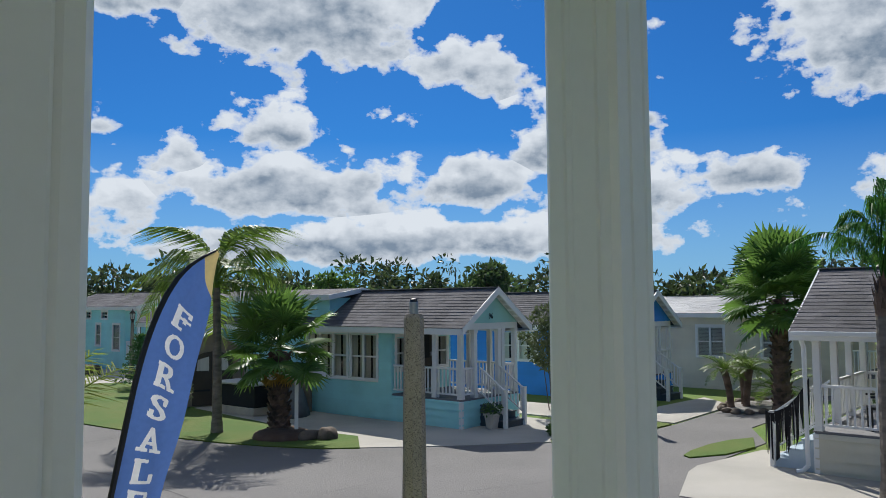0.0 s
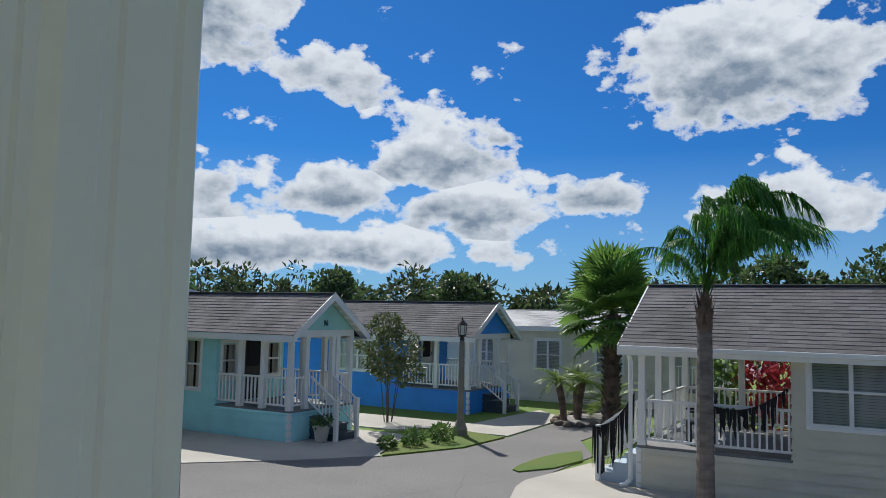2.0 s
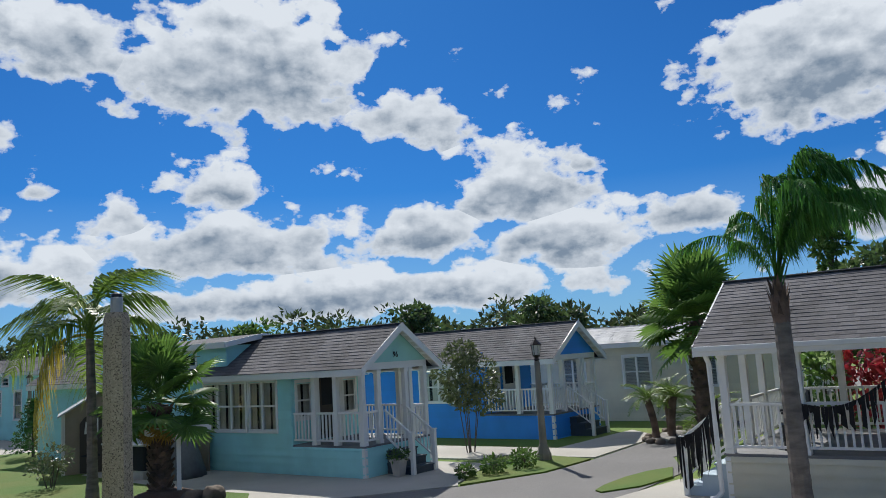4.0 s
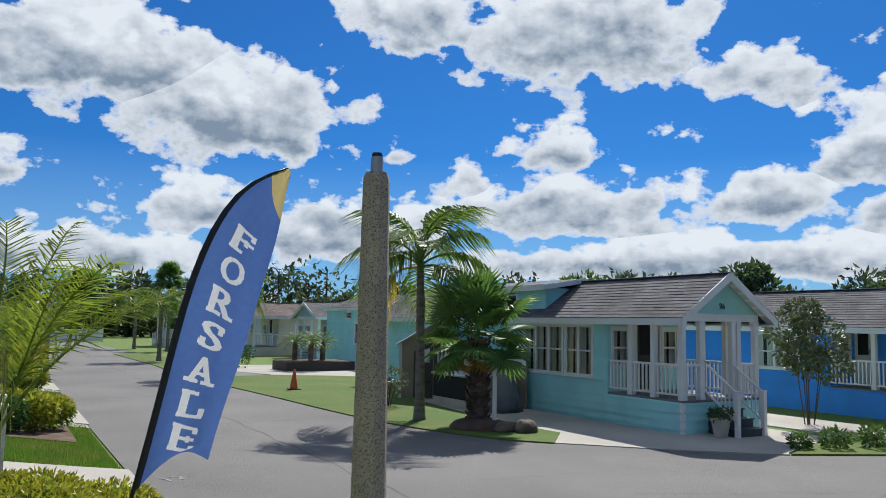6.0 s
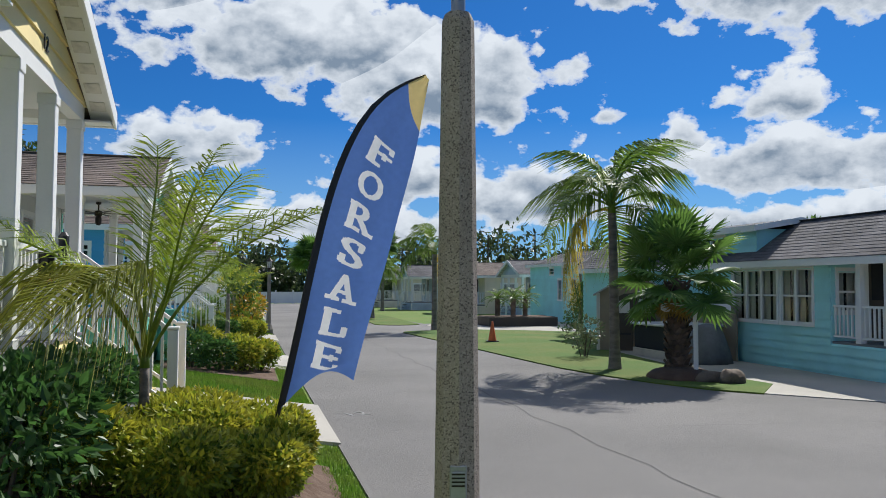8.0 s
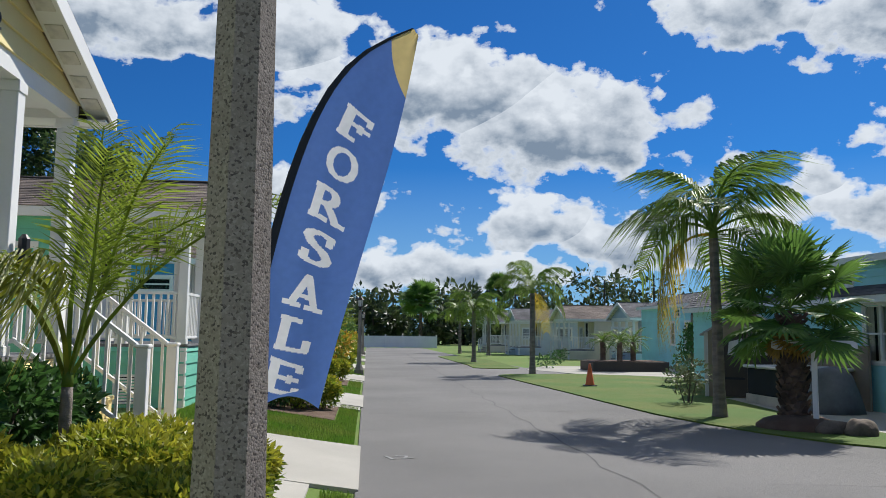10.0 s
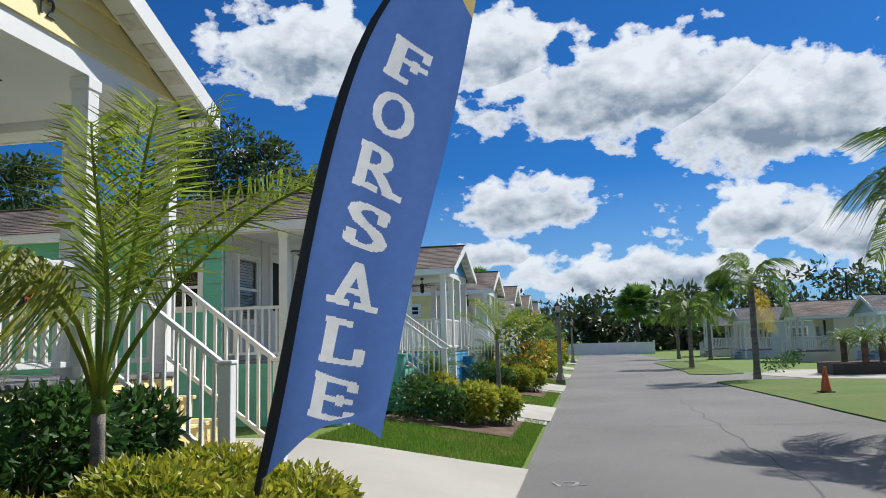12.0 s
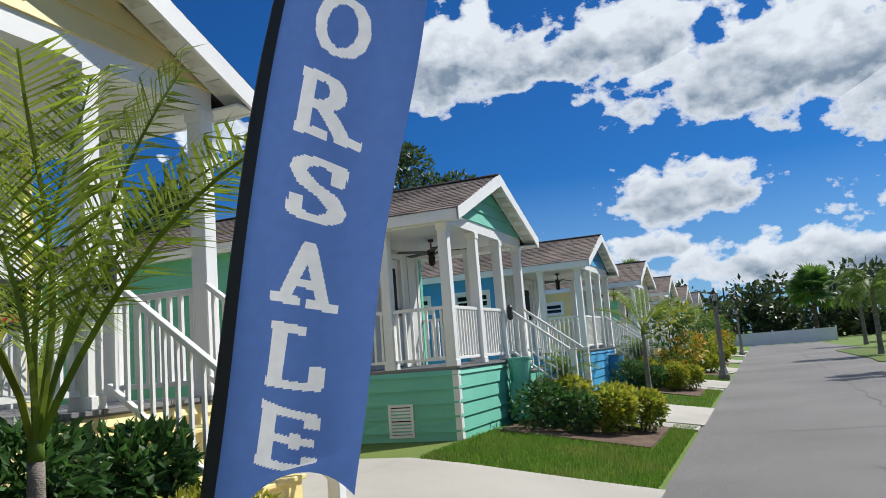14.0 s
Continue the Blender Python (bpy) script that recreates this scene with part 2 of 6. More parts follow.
FROND_DRY = leaf_mat("dry_frond", (0.34, 0.22, 0.06), (0.42, 0.26, 0.05))
FAN = leaf_mat("fan_leaf", (0.085, 0.175, 0.030), (0.13, 0.235, 0.048), 0.3, 0.45)
HEDGE_GOLD = leaf_mat("golden_hedge_leaf", (0.30, 0.34, 0.03), (0.56, 0.48, 0.05), 0.35, 0.4)
HEDGE_GREEN = leaf_mat("dark_hedge_leaf", (0.043, 0.109, 0.026), (0.072, 0.160, 0.036), 0.4, 0.45)
LEAF = leaf_mat("tree_leaf", (0.072, 0.145, 0.032), (0.123, 0.203, 0.043), 0.4, 0.45)
LEAF_PINE = leaf_mat("pine_leaf", (0.051, 0.094, 0.032), (0.087, 0.131, 0.043), 0.45, 0.45)
LEAF_FAR = leaf_mat("far_wood_leaf", (0.042, 0.072, 0.030), (0.084, 0.102, 0.036), 0.5, 0.45)
LEAF_RED = leaf_mat("red_leaf", (0.34, 0.03, 0.03), (0.20, 0.02, 0.05), 0.4, 0.3)
FLOWER = leaf_mat("orange_flower", (0.60, 0.32, 0.03), (0.55, 0.42, 0.04), 0.3, 0.3)
ORANGE = mat("orange_plastic", (0.62, 0.13, 0.03), 0.5, 0.1, 6, 0.05)
TERRA = mat("pale_planter", (0.55, 0.50, 0.42), 0.8, 0.15, 5, 0.2)
ROCK = mat("brown_boulder", (0.20, 0.155, 0.115), 0.9, 0.35, 3, 0.8, 30)
SHEDBROWN = mat("brown_shed_board", (0.30, 0.24, 0.17), 0.8, 0.15, 4, 0.2, 60)
SHEDDARK = mat("dark_brown_door", (0.07, 0.055, 0.04), 0.7, 0.15, 4, 0.2, 60)
COVER = mat("grey_tarpaulin", (0.16, 0.17, 0.18), 0.6, 0.25, 3, 0.4, 12)
FLAGBLUE = leaf_mat("blue_banner_cloth", (0.095, 0.185, 0.47), (0.085, 0.17, 0.44), 0.0, 0.42)
FLAGTAN = leaf_mat("tan_banner_cloth", (0.66, 0.52, 0.22), (0.62, 0.48, 0.2), 0.0, 0.42)
FLAGWHITE = leaf_mat("white_banner_print", (0.85, 0.85, 0.85), (0.82, 0.82, 0.82), 0.0, 0.4)
HOUSE_SIGN = mat("sign_white", (0.72, 0.72, 0.70), 0.5, 0.05, 4, 0.05)
GREYBAR = mat("worn_sign_print", (0.22, 0.27, 0.25), 0.6, 0.1, 6, 0.0)
BLACKCLOTH = mat("torn_black_cloth", (0.012, 0.012, 0.014), 0.9, 0.2, 5, 0.2)


# ---- mesh tools ----
def link(name, data, m, parent=None, label="", xf=None):
    if m is not None and isinstance(data, bpy.types.Mesh) and not data.materials:
        data.materials.append(m)
    ob = new(name, data)
    if parent is not None:
        ob.parent = parent
    if xf is not None:
        ob.matrix_basis = xf
    if label:
        ob["label"] = label
    return ob


def part(name, bm, m, parent=None, label="", smooth=False, xf=None):
    me = bpy.data.meshes.new(name)
    bm.to_mesh(me)
    bm.free()
    if smooth:
        me.polygons.foreach_set("use_smooth", [True] * len(me.polygons))
    return link(name, me, m, parent, label, xf)


def mesh(name, verts, faces, m):
    me = bpy.data.meshes.new(name)
    me.from_pydata([tuple(v) for v in verts], [], faces)
    me.materials.append(m)
    me.update()
    return me


def thing(name, label, category, xf=None, group="", kind=""):
    ob = new(name)
    ob.empty_display_size = 0.2
    if xf is not None:
        ob.matrix_basis = xf
    return tagged(ob, label, category, group, kind)


def add_box(bm, x0, x1, y0, y1, z0, z1, bevel=0.0):
    m = Matrix.LocRotScale(((x0 + x1) / 2, (y0 + y1) / 2, (z0 + z1) / 2), None, (abs(x1 - x0), abs(y1 - y0), abs(z1 - z0)))
    r = bmesh.ops.create_cube(bm, size=1.0, matrix=m)
    if bevel:
        es = {e for v in r["verts"] for e in v.link_edges}
        bmesh.ops.bevel(bm, geom=list(es), offset=bevel, segments=1, affect="EDGES")


def box(x0, x1, y0, y1, z0, z1, bevel=0.0):
    bm = bmesh.new()
    add_box(bm, x0, x1, y0, y1, z0, z1, bevel)
    return bm


def add_tube(bm, pts, radii, sides=8, cap=True):
    """A tube through points with a radius at each."""
    rings = []
    for i, p in enumerate(pts):
        a, b = Vector(pts[max(0, i - 1)]), Vector(pts[min(len(pts) - 1, i + 1)])
        q = (b - a).to_track_quat("Z", "Y")
        rings.append([bm.verts.new(Vector(p) + q @ Vector((math.cos(k * math.tau / sides) * radii[i], math.sin(k * math.tau / sides) * radii[i], 0))) for k in range(sides)])
    for r0, r1 in zip(rings, rings[1:]):
        for k in range(sides):
            bm.faces.new((r0[k], r0[(k + 1) % sides], r1[(k + 1) % sides], r1[k]))
    if cap:
        bm.faces.new(list(reversed(rings[0])))
        bm.faces.new(rings[-1])


def tube(pts, radii, sides=8):
    bm = bmesh.new()
    add_tube(bm, pts, radii, sides)
    return bm


def lathe(profile, sides=16, turn=0.0):
    """Rings of (radius, z) about the z axis."""
    bm = bmesh.new()
    rings = [[bm.verts.new((r * math.cos(turn + k * math.tau / sides), r * math.sin(turn + k * math.tau / sides), z)) for k in range(sides)] for r, z in profile]
    for a, b in zip(rings, rings[1:]):
        for k in range(sides):
            bm.faces.new((a[k], a[(k + 1) % sides], b[(k + 1) % sides], b[k]))
    bm.faces.new(list(reversed(rings[0])))
    bm.faces.new(rings[-1])
    return bm


def prism(outline, z0, z1):
    """A flat slab over an outline of (x, y)."""
    bm = bmesh.new()
    lo, hi = [bm.verts.new((x, y, z0)) for x, y in outline], [bm.verts.new((x, y, z1)) for x, y in outline]
    n = len(outline)
    bm.faces.new(hi)
    bm.faces.new(list(reversed(lo)))
    for k in range(n):
        bm.faces.new((lo[k], lo[(k + 1) % n], hi[(k + 1) % n], hi[k]))
    bmesh.ops.recalc_face_normals(bm, faces=bm.faces)
    bmesh.ops.triangulate(bm, faces=[f for f in bm.faces if len(f.verts) > 4])
    return bm


def words(name, text, size, m, parent, xf, label="", depth=0.006):
    cu = bpy.data.curves.new(name, "FONT")
    cu.body, cu.size, cu.extrude, cu.align_x, cu.align_y, cu.resolution_u = text, size, depth, "CENTER", "CENTER", 3
    tmp = bpy.data.objects.new(name, cu)
    scene.collection.objects.link(tmp)
    me = bpy.data.meshes.new_from_object(tmp.evaluated_get(bpy.context.evaluated_depsgraph_get()))
    bpy.data.objects.remove(tmp)
    bpy.data.curves.remove(cu)
    me.materials.clear()
    return link(name, me, m, parent, label, xf)


def yard(x):
    """Height of the ground: level at the street, rising to the row of homes on its west side."""
    return 0.40 * min(1.0, max(0.0, (-0.3 - x) / 2.7))



# ---- ground, roads, lawns ----
def ground_sheet():
    xs = [-1500, -300, -60, -20, -8, -3.2] + [-3.0 + 0.18 * i for i in range(16)] + [0.0, 20, 60, 300, 1500]
    ys = [-1500, -300, -60, -20, -8, 0, 8, 20, 60, 300, 1500]
    v = [(x, y, yard(x) - 0.02) for y in ys for x in xs]
    n = len(xs)
    f = [(j * n + i, j * n + i + 1, (j + 1) * n + i + 1, (j + 1) * n + i) for j in range(len(ys) - 1) for i in range(n - 1)]
    ob = new("ground", mesh("ground", v, f, LAWN))
    return tagged(ob, "green mown lawn rising gently to the homes", "ground", kind="structure")


ground_sheet()


def slab(name, outline, z0, z1, m, label, category):
    return tagged(part(name, prism(outline, z0, z1), m), label, category, kind="structure")


def arc(cx, cy, r, a0, a1, n=7):
    return [(cx + r * math.cos(radians(a0 + (a1 - a0) * k / n)), cy + r * math.sin(radians(a0 + (a1 - a0) * k / n))) for k in range(n + 1)]


slab("road", [(-0.275, -40), (8.2, -40), (8.2, -0.4), (9.9, 0.35), (14, 0.2), (16, 1.2), (60, 0.5), (60, 3.6), (19, 3.0), (15.2, 2.95), (13.1, 3.1),
              (11.0, 4.05), (9.4, 5.4), (8.2, 7.2), (8.2, 30), (16, 31), (16, 34), (7.5, 34), (6.2, 60), (5.6, 80), (-0.275, 80)],
     -0.3, 0.0, ASPHALT, "worn grey asphalt street with a sealed centre crack", "road")


def sloped_strip(name, x0, x1, y0, y1, lift, m, label, category):
    """A strip of paving or bed that follows the rise of the yards."""
    n = 12
    v, f = [], []
    for i in range(n + 1):
        x = x0 + (x1 - x0) * i / n
        for y in (y0, y1):
            v += [(x, y, yard(x) + lift), (x, y, yard(x) - 0.1)]
    for i in range(n):
        a, b = 4 * i, 4 * (i + 1)
        f += [(a, b, b + 2, a + 2), (a, a + 1, b + 1, b), (a + 2, b + 2, b + 3, a + 3)]
    f += [(0, 2, 3, 1), (4 * n, 4 * n + 1, 4 * n + 3, 4 * n + 2)]
    me = mesh(name, v, f, m)
    bm = bmesh.new()
    bm.from_mesh(me)
    bmesh.ops.recalc_face_normals(bm, faces=bm.faces)
    bm.to_mesh(me)
    bm.free()
    return tagged(new(name, me), label, category, kind="structure")


ROW = [-6.96] + [2.20 + 9.1 * k for k in range(7)]
for k, yc in enumerate(ROW[1:]):
    sloped_strip("driveway", -9.0, -0.24, yc + 2.15, yc + 5.3, 0.02, CONCRETE, "pale concrete driveway between two homes", "driveway")
LAWN_EAST = [(7.75, 7.05), (7.15, 7.7), (6.6, 8.9), (6.2, 10.2), (5.86, 12), (5.65, 15), (5.5, 18), (5.15, 23)] + arc(6.2, 26.3, 1.25, 190, 100, 5) + [(8.5, 27.9), (11, 26.6), (13.5, 24.5), (13.5, 17), (9.3, 16.2), (8.6, 10.5), (8.8, 8.2)]
slab("lawn", LAWN_EAST, -0.1, 0.03, LAWN_DRY, "patchy green lawn at the street corner", "lawn")
slab("lawn", [(5.0, 36)] + arc(6.0, 33.6, 1.2, 200, 340, 6) + [(7.4, 44), (6.4, 52), (4.7, 50)], -0.1, 0.03, LAWN_DRY, "green verge beside the street", "lawn")
slab("driveway", [(7.78, 7.1), (9.5, 5.35), (11.05, 4.1), (11.3, 4.3), (14.0, 5.2), (14.0, 6.9), (11.3, 6.9), (11.3, 22), (9.4, 22), (9.3, 16.2), (8.6, 10.5), (8.8, 8.2)], -0.2, 0.018, CONCRETE, "pale concrete driveway beside the aqua home", "driveway")
slab("lawn", [(11.1, 4.1), (13.1, 3.15), (15.2, 3.0), (15.5, 4.2), (15.3, 5.6), (14.0, 5.15), (12.3, 4.6)], -0.1, 0.028, LAWN_DRY, "dry planting strip beside the side street", "lawn")
slab("driveway", [(15.5, 3.05), (20, 3.1), (21.5, 4.6), (17.0, 4.9), (16.8, 14), (14.3, 14), (14.6, 6), (15.4, 5.6)], -0.2, 0.016, CONCRETE, "pale concrete driveway of the blue home", "driveway")
slab("lawn", [(11.2, 0.85), (12.0, 0.38), (13.2, 0.18), (14.4, 0.62), (13.7, 0.95), (12.9, 1.10), (11.9, 1.12), (11.35, 1.04)], -0.1, 0.03, LAWN_DRY, "small green verge at the side street", "lawn")
slab("driveway", [(8.0, -0.3), (9.9, 0.33), (10.55, 0.42), (13.0, -0.05), (13.4, -1.3), (11.2, -1.35), (11.2, -14), (8.0, -14)], -0.2, 0.017, CONCRETE, "cracked concrete driveway beside the beige home", "driveway")
slab("pavement", [(8.6, 28.1), (13.4, 24.9), (30, 24.0), (30, 36), (9, 36), (7.2, 32)], -0.2, 0.012, CONCRETE, "pale concrete parking court", "pavement")


def crack(name, pts, w):
    """A sealed crack: a thin raised ribbon with an uneven edge."""
    bm = bmesh.new()
    last = None
    for i, (x, y) in enumerate(pts):
        a, b = Vector(pts[max(0, i - 1)]), Vector(pts[min(i + 1, len(pts) - 1)])
        d = (b - a).normalized()
        n = Vector((-d.y, d.x)) * w * random.uniform(0.5, 1.1)
        pair = bm.verts.new((x + n.x, y + n.y, 0.004)), bm.verts.new((x - n.x, y - n.y, 0.004))
        if last:
            bm.faces.new((last[0], pair[0], pair[1], last[1]))
        last = pair
    bmesh.ops.recalc_face_normals(bm, faces=bm.faces)
    return tagged(part(name, bm, ASPHALT_DARK), "dark sealed crack along the asphalt", "road crack", kind="structure")


crack("road_crack", [(2.85 + 0.05 * math.sin(i * 1.7) + random.uniform(-0.03, 0.03), -8 + i * 0.55) for i in range(120)], 0.014)
for cx, cy, dx, dy, n in ((5.9, 2.8, 0.35, -0.16, 14), (4.4, 4.6, 0.36, -0.05, 10), (7.9, 0.6, 0.3, 0.12, 9)):
    crack("road_crack", [(cx + dx * i + random.uniform(-0.05, 0.05), cy + dy * i + random.uniform(-0.05, 0.05)) for i in range(n)], 0.006)
for y in (12.2, 19.5, 27, 34, 47):
    crack("road_crack", [(-0.1 + 0.4 * i, y + 0.05 * i + random.uniform(-0.04, 0.04)) for i in range(14)], 0.012)


# ---- homes ----
def wall_panel(parent, name, xf, u0, u1, v0, v1, openings, m, board=0.19, thick=0.09, label="", gable=None):
    """A wall in its own plane (u along, z up, outside towards -y) with openings cut through and lap boards proud of it.
    gable(v): the u range left at height v."""
    cuts_u = sorted({u0, u1, *[c for o in openings for c in o[:2]]})
    cuts_v = sorted({v0, v1, *[c for o in openings for c in o[2:4]]})
    bm = bmesh.new()
    inside = lambda u, v: any(a < u < b and c < v < d for a, b, c, d in openings)
    if gable is None:
        for a, b in zip(cuts_u, cuts_u[1:]):
            for c, d in zip(cuts_v, cuts_v[1:]):
                if not inside((a + b) / 2, (c + d) / 2):
                    add_box(bm, a, b, 0.012, thick, c, d)
        bmesh.ops.remove_doubles(bm, verts=bm.verts, dist=1e-4)
    else:
        lo, hi = gable(v0)
        mid = (lo + hi) / 2
        pts = [(lo, v0), (hi, v0), (mid, v1)]
        fr = [bm.verts.new((u, 0.012, v)) for u, v in pts]
        bk = [bm.verts.new((u, thick, v)) for u, v in pts]
        bm.faces.new(fr)
        bm.faces.new(list(reversed(bk)))
        for k in range(3):
            bm.faces.new((fr[k], bk[k], bk[(k + 1) % 3], fr[(k + 1) % 3]))
    wall = part(name, bm, m, parent, label, xf=xf)
    if not board:
        return wall
    v = v0
    while v < v1 - 0.03:
        t = min(v + board, v1)
        runs = [(u0, u1)] if gable is None else [gable(t)]
        for a, b, c, d in openings:
            if c < (v + t) / 2 < d:
                runs = [r for lo, hi in runs for r in ((lo, min(hi, a)), (max(lo, b), hi)) if r[1] - r[0] > 0.03]
        for a, b in runs:
            if b - a < 0.05:
                continue
            a2, b2 = (a, b) if gable is None else (gable(v)[0], gable(v)[1])
            me = mesh("siding_board", [(a2, -0.030, v), (b2, -0.030, v), (b, -0.004, t), (a, -0.004, t), (a2, 0.012, v), (b2, 0.012, v), (b, 0.012, t), (a, 0.012, t)],
                      [(0, 1, 2, 3), (4, 5, 1, 0), (0, 3, 7, 4), (1, 5, 6, 2), (3, 2, 6, 7)], m)
            link("siding_board", me, None, wall)
        v = t
    return wall


def window(parent, xf, u0, u1, v0, v1, leaves=2, fill="curtain", rails=1, label=""):
    """A white framed window set in a wall: frame, sashes with meeting rails, glass, and what hangs behind it."""
    f = 0.07
    bm = bmesh.new()
    add_box(bm, u0 - f, u1 + f, -0.045, 0.03, v1, v1 + f + 0.02, 0.004)
    add_box(bm, u0 - f, u1 + f, -0.05, 0.03, v0 - f, v0, 0.004)
    add_box(bm, u0 - f, u0, -0.042, 0.03, v0, v1, 0.004)
    add_box(bm, u1, u1 + f, -0.042, 0.03, v0, v1, 0.004)
    win = part("window", bm, WHITE, parent, label, xf=xf)
    w = (u1 - u0) / leaves
    for k in range(leaves):
        a, b = u0 + k * w, u0 + (k + 1) * w
        s = bmesh.new()
        e = 0.035
        add_box(s, a, a + e, -0.02, 0.025, v0, v1)
        add_box(s, b - e, b, -0.02, 0.025, v0, v1)
        add_box(s, a + e, b - e, -0.02, 0.025, v0, v0 + e)
        add_box(s, a + e, b - e, -0.02, 0.025, v1 - e, v1)
        for r in range(rails):
            z = v0 + (v1 - v0) * (r + 1) / (rails + 1)
            add_box(s, a + e, b - e, -0.018, 0.022, z - 0.022, z + 0.022)
        part("sash", s, WHITE, win)
        if k:
            part("mullion", box(a - 0.035, a + 0.035, -0.044, -0.021, v0, v1), WHITE, win)
        g = link("pane", mesh("pane", [(a + e, 0, v0 + e), (b - e, 0, v0 + e), (b - e, 0, v1 - e), (a + e, 0, v1 - e)], [(0, 1, 2, 3)], GLASS), None, win)
        g.visible_shadow = False
        if fill == "blind":
            bm = bmesh.new()
            n = int((v1 - v0) / 0.05)
            for i in range(n):
                z = v0 + (v1 - v0) * (i + 0.5) / n
                q = [bm.verts.new(p) for p in ((a, 0.05, z - 0.022), (b, 0.05, z - 0.022), (b, 0.075, z + 0.022), (a, 0.075, z + 0.022))]
                bm.faces.new(q)
            part("blind", bm, BLIND, win)
        elif fill == "curtain":
            bm = bmesh.new()
            half = (b - a) * 0.42
            for lo, hi in ((a, a + half), (b - half, b)):
                cols = [(lo + (hi - lo) * i / 10, 0.055 + 0.018 * (i % 2)) for i in range(11)]
                low = v0 + (v1 - v0) * 0.0
                vs = [(bm.verts.new((u, y, low)), bm.verts.new((u, y, v1))) for u, y in cols]
                for p, q in zip(vs, vs[1:]):
                    bm.faces.new((p[0], q[0], q[1], p[1]))
            part("curtain", bm, CURTAIN, win)
    # thin panel whose near-black colour stands in for the room's shade
    part("room_dark", box(u0, u1, 0.16, 0.18, v0 - 0.02, v1 + 0.02), DARK, win, "dark panel standing in for the unlit room behind the glass")
    return win


def baluster_mesh(h, m, s=0.03):
    bm = box(-s / 2, s / 2, -s / 2, s / 2, 0, h)
    me = bpy.data.meshes.new("baluster")
    bm.to_mesh(me)
    bm.free()
    me.materials.append(m)
    return me


def railing(parent, p, q, z0, z1, h, m=None, gap=0.115, solid=0.035, name="railing", low=0.09):
    """A rail from p to q (x, y), its foot at height z0 and z1, sloping where they differ."""
    m = m or WHITE
    p, q = Vector(p), Vector(q)
    d = q - p
    n = d.length
    ang = math.atan2(d.y, d.x)
    slope = (z1 - z0) / n

    def bar(z, hh, w):
        bm = bmesh.new()
        add_box(bm, 0, n, -w / 2, w / 2, z, z + hh, 0.004)
        for v in bm.verts:
            v.co.z += z0 + v.co.x * slope
        return bm
    xf = pose(p.x, p.y, 0, 0, 0, math.degrees(ang))
    top = part(name, bar(h - 0.05, 0.05, 0.06), m, parent, xf=xf)
    part("bottom_rail", bar(low, 0.045, 0.045), m, top)
    count = max(1, int(n / gap))
    me = baluster_mesh(h - 0.05 - low - 0.045 + abs(slope) * solid + 0.012, m, solid)
    for k in range(count):
        u = n * (k + 0.5) / count
        link("baluster", me, None, top, xf=pose(u, 0, z0 + u * slope + low + 0.04))
    return top


def column(parent, x, y, z0, z1, s=0.13, m=None, fluted=False):
    bm = bmesh.new()
    m = m or WHITE
    if fluted:
        r = s / 2
        prof = [(-r, -r + .012), (-r + .012, -r), (-r * .42, -r), (-r * .36, -r + .003), (-r * .22, -r + .003), (-r * .16, -r), (r * .46, -r), (r * .52, -r + .003), (r * .60, -r)]
        loop = []
        for k in range(4):
            c, sn = ((1, 0), (0, 1), (-1, 0), (0, -1))[k]
            loop += [(c * a - sn * b, sn * a + c * b) for a, b in prof]
        lo, hi = [bm.verts.new((x + a, y + b, z0)) for a, b in loop], [bm.verts.new((x + a, y + b, z1)) for a, b in loop]
        nn = len(loop)
        for k in range(nn):
            bm.faces.new((lo[k], lo[(k + 1) % nn], hi[(k + 1) % nn], hi[k]))
    else:
        add_box(bm, x - s / 2, x + s / 2, y - s / 2, y + s / 2, z0, z1, 0.008)
        add_box(bm, x - s / 2 - .012, x + s / 2 + .012, y - s / 2 - .012, y + s / 2 + .012, z1 - 0.10, z1, 0.006)
        add_box(bm, x - s / 2 - .012, x + s / 2 + .012, y - s / 2 - .012, y + s / 2 + .012, z0, z0 + 0.09, 0.006)
    return part("column", bm, m, parent)


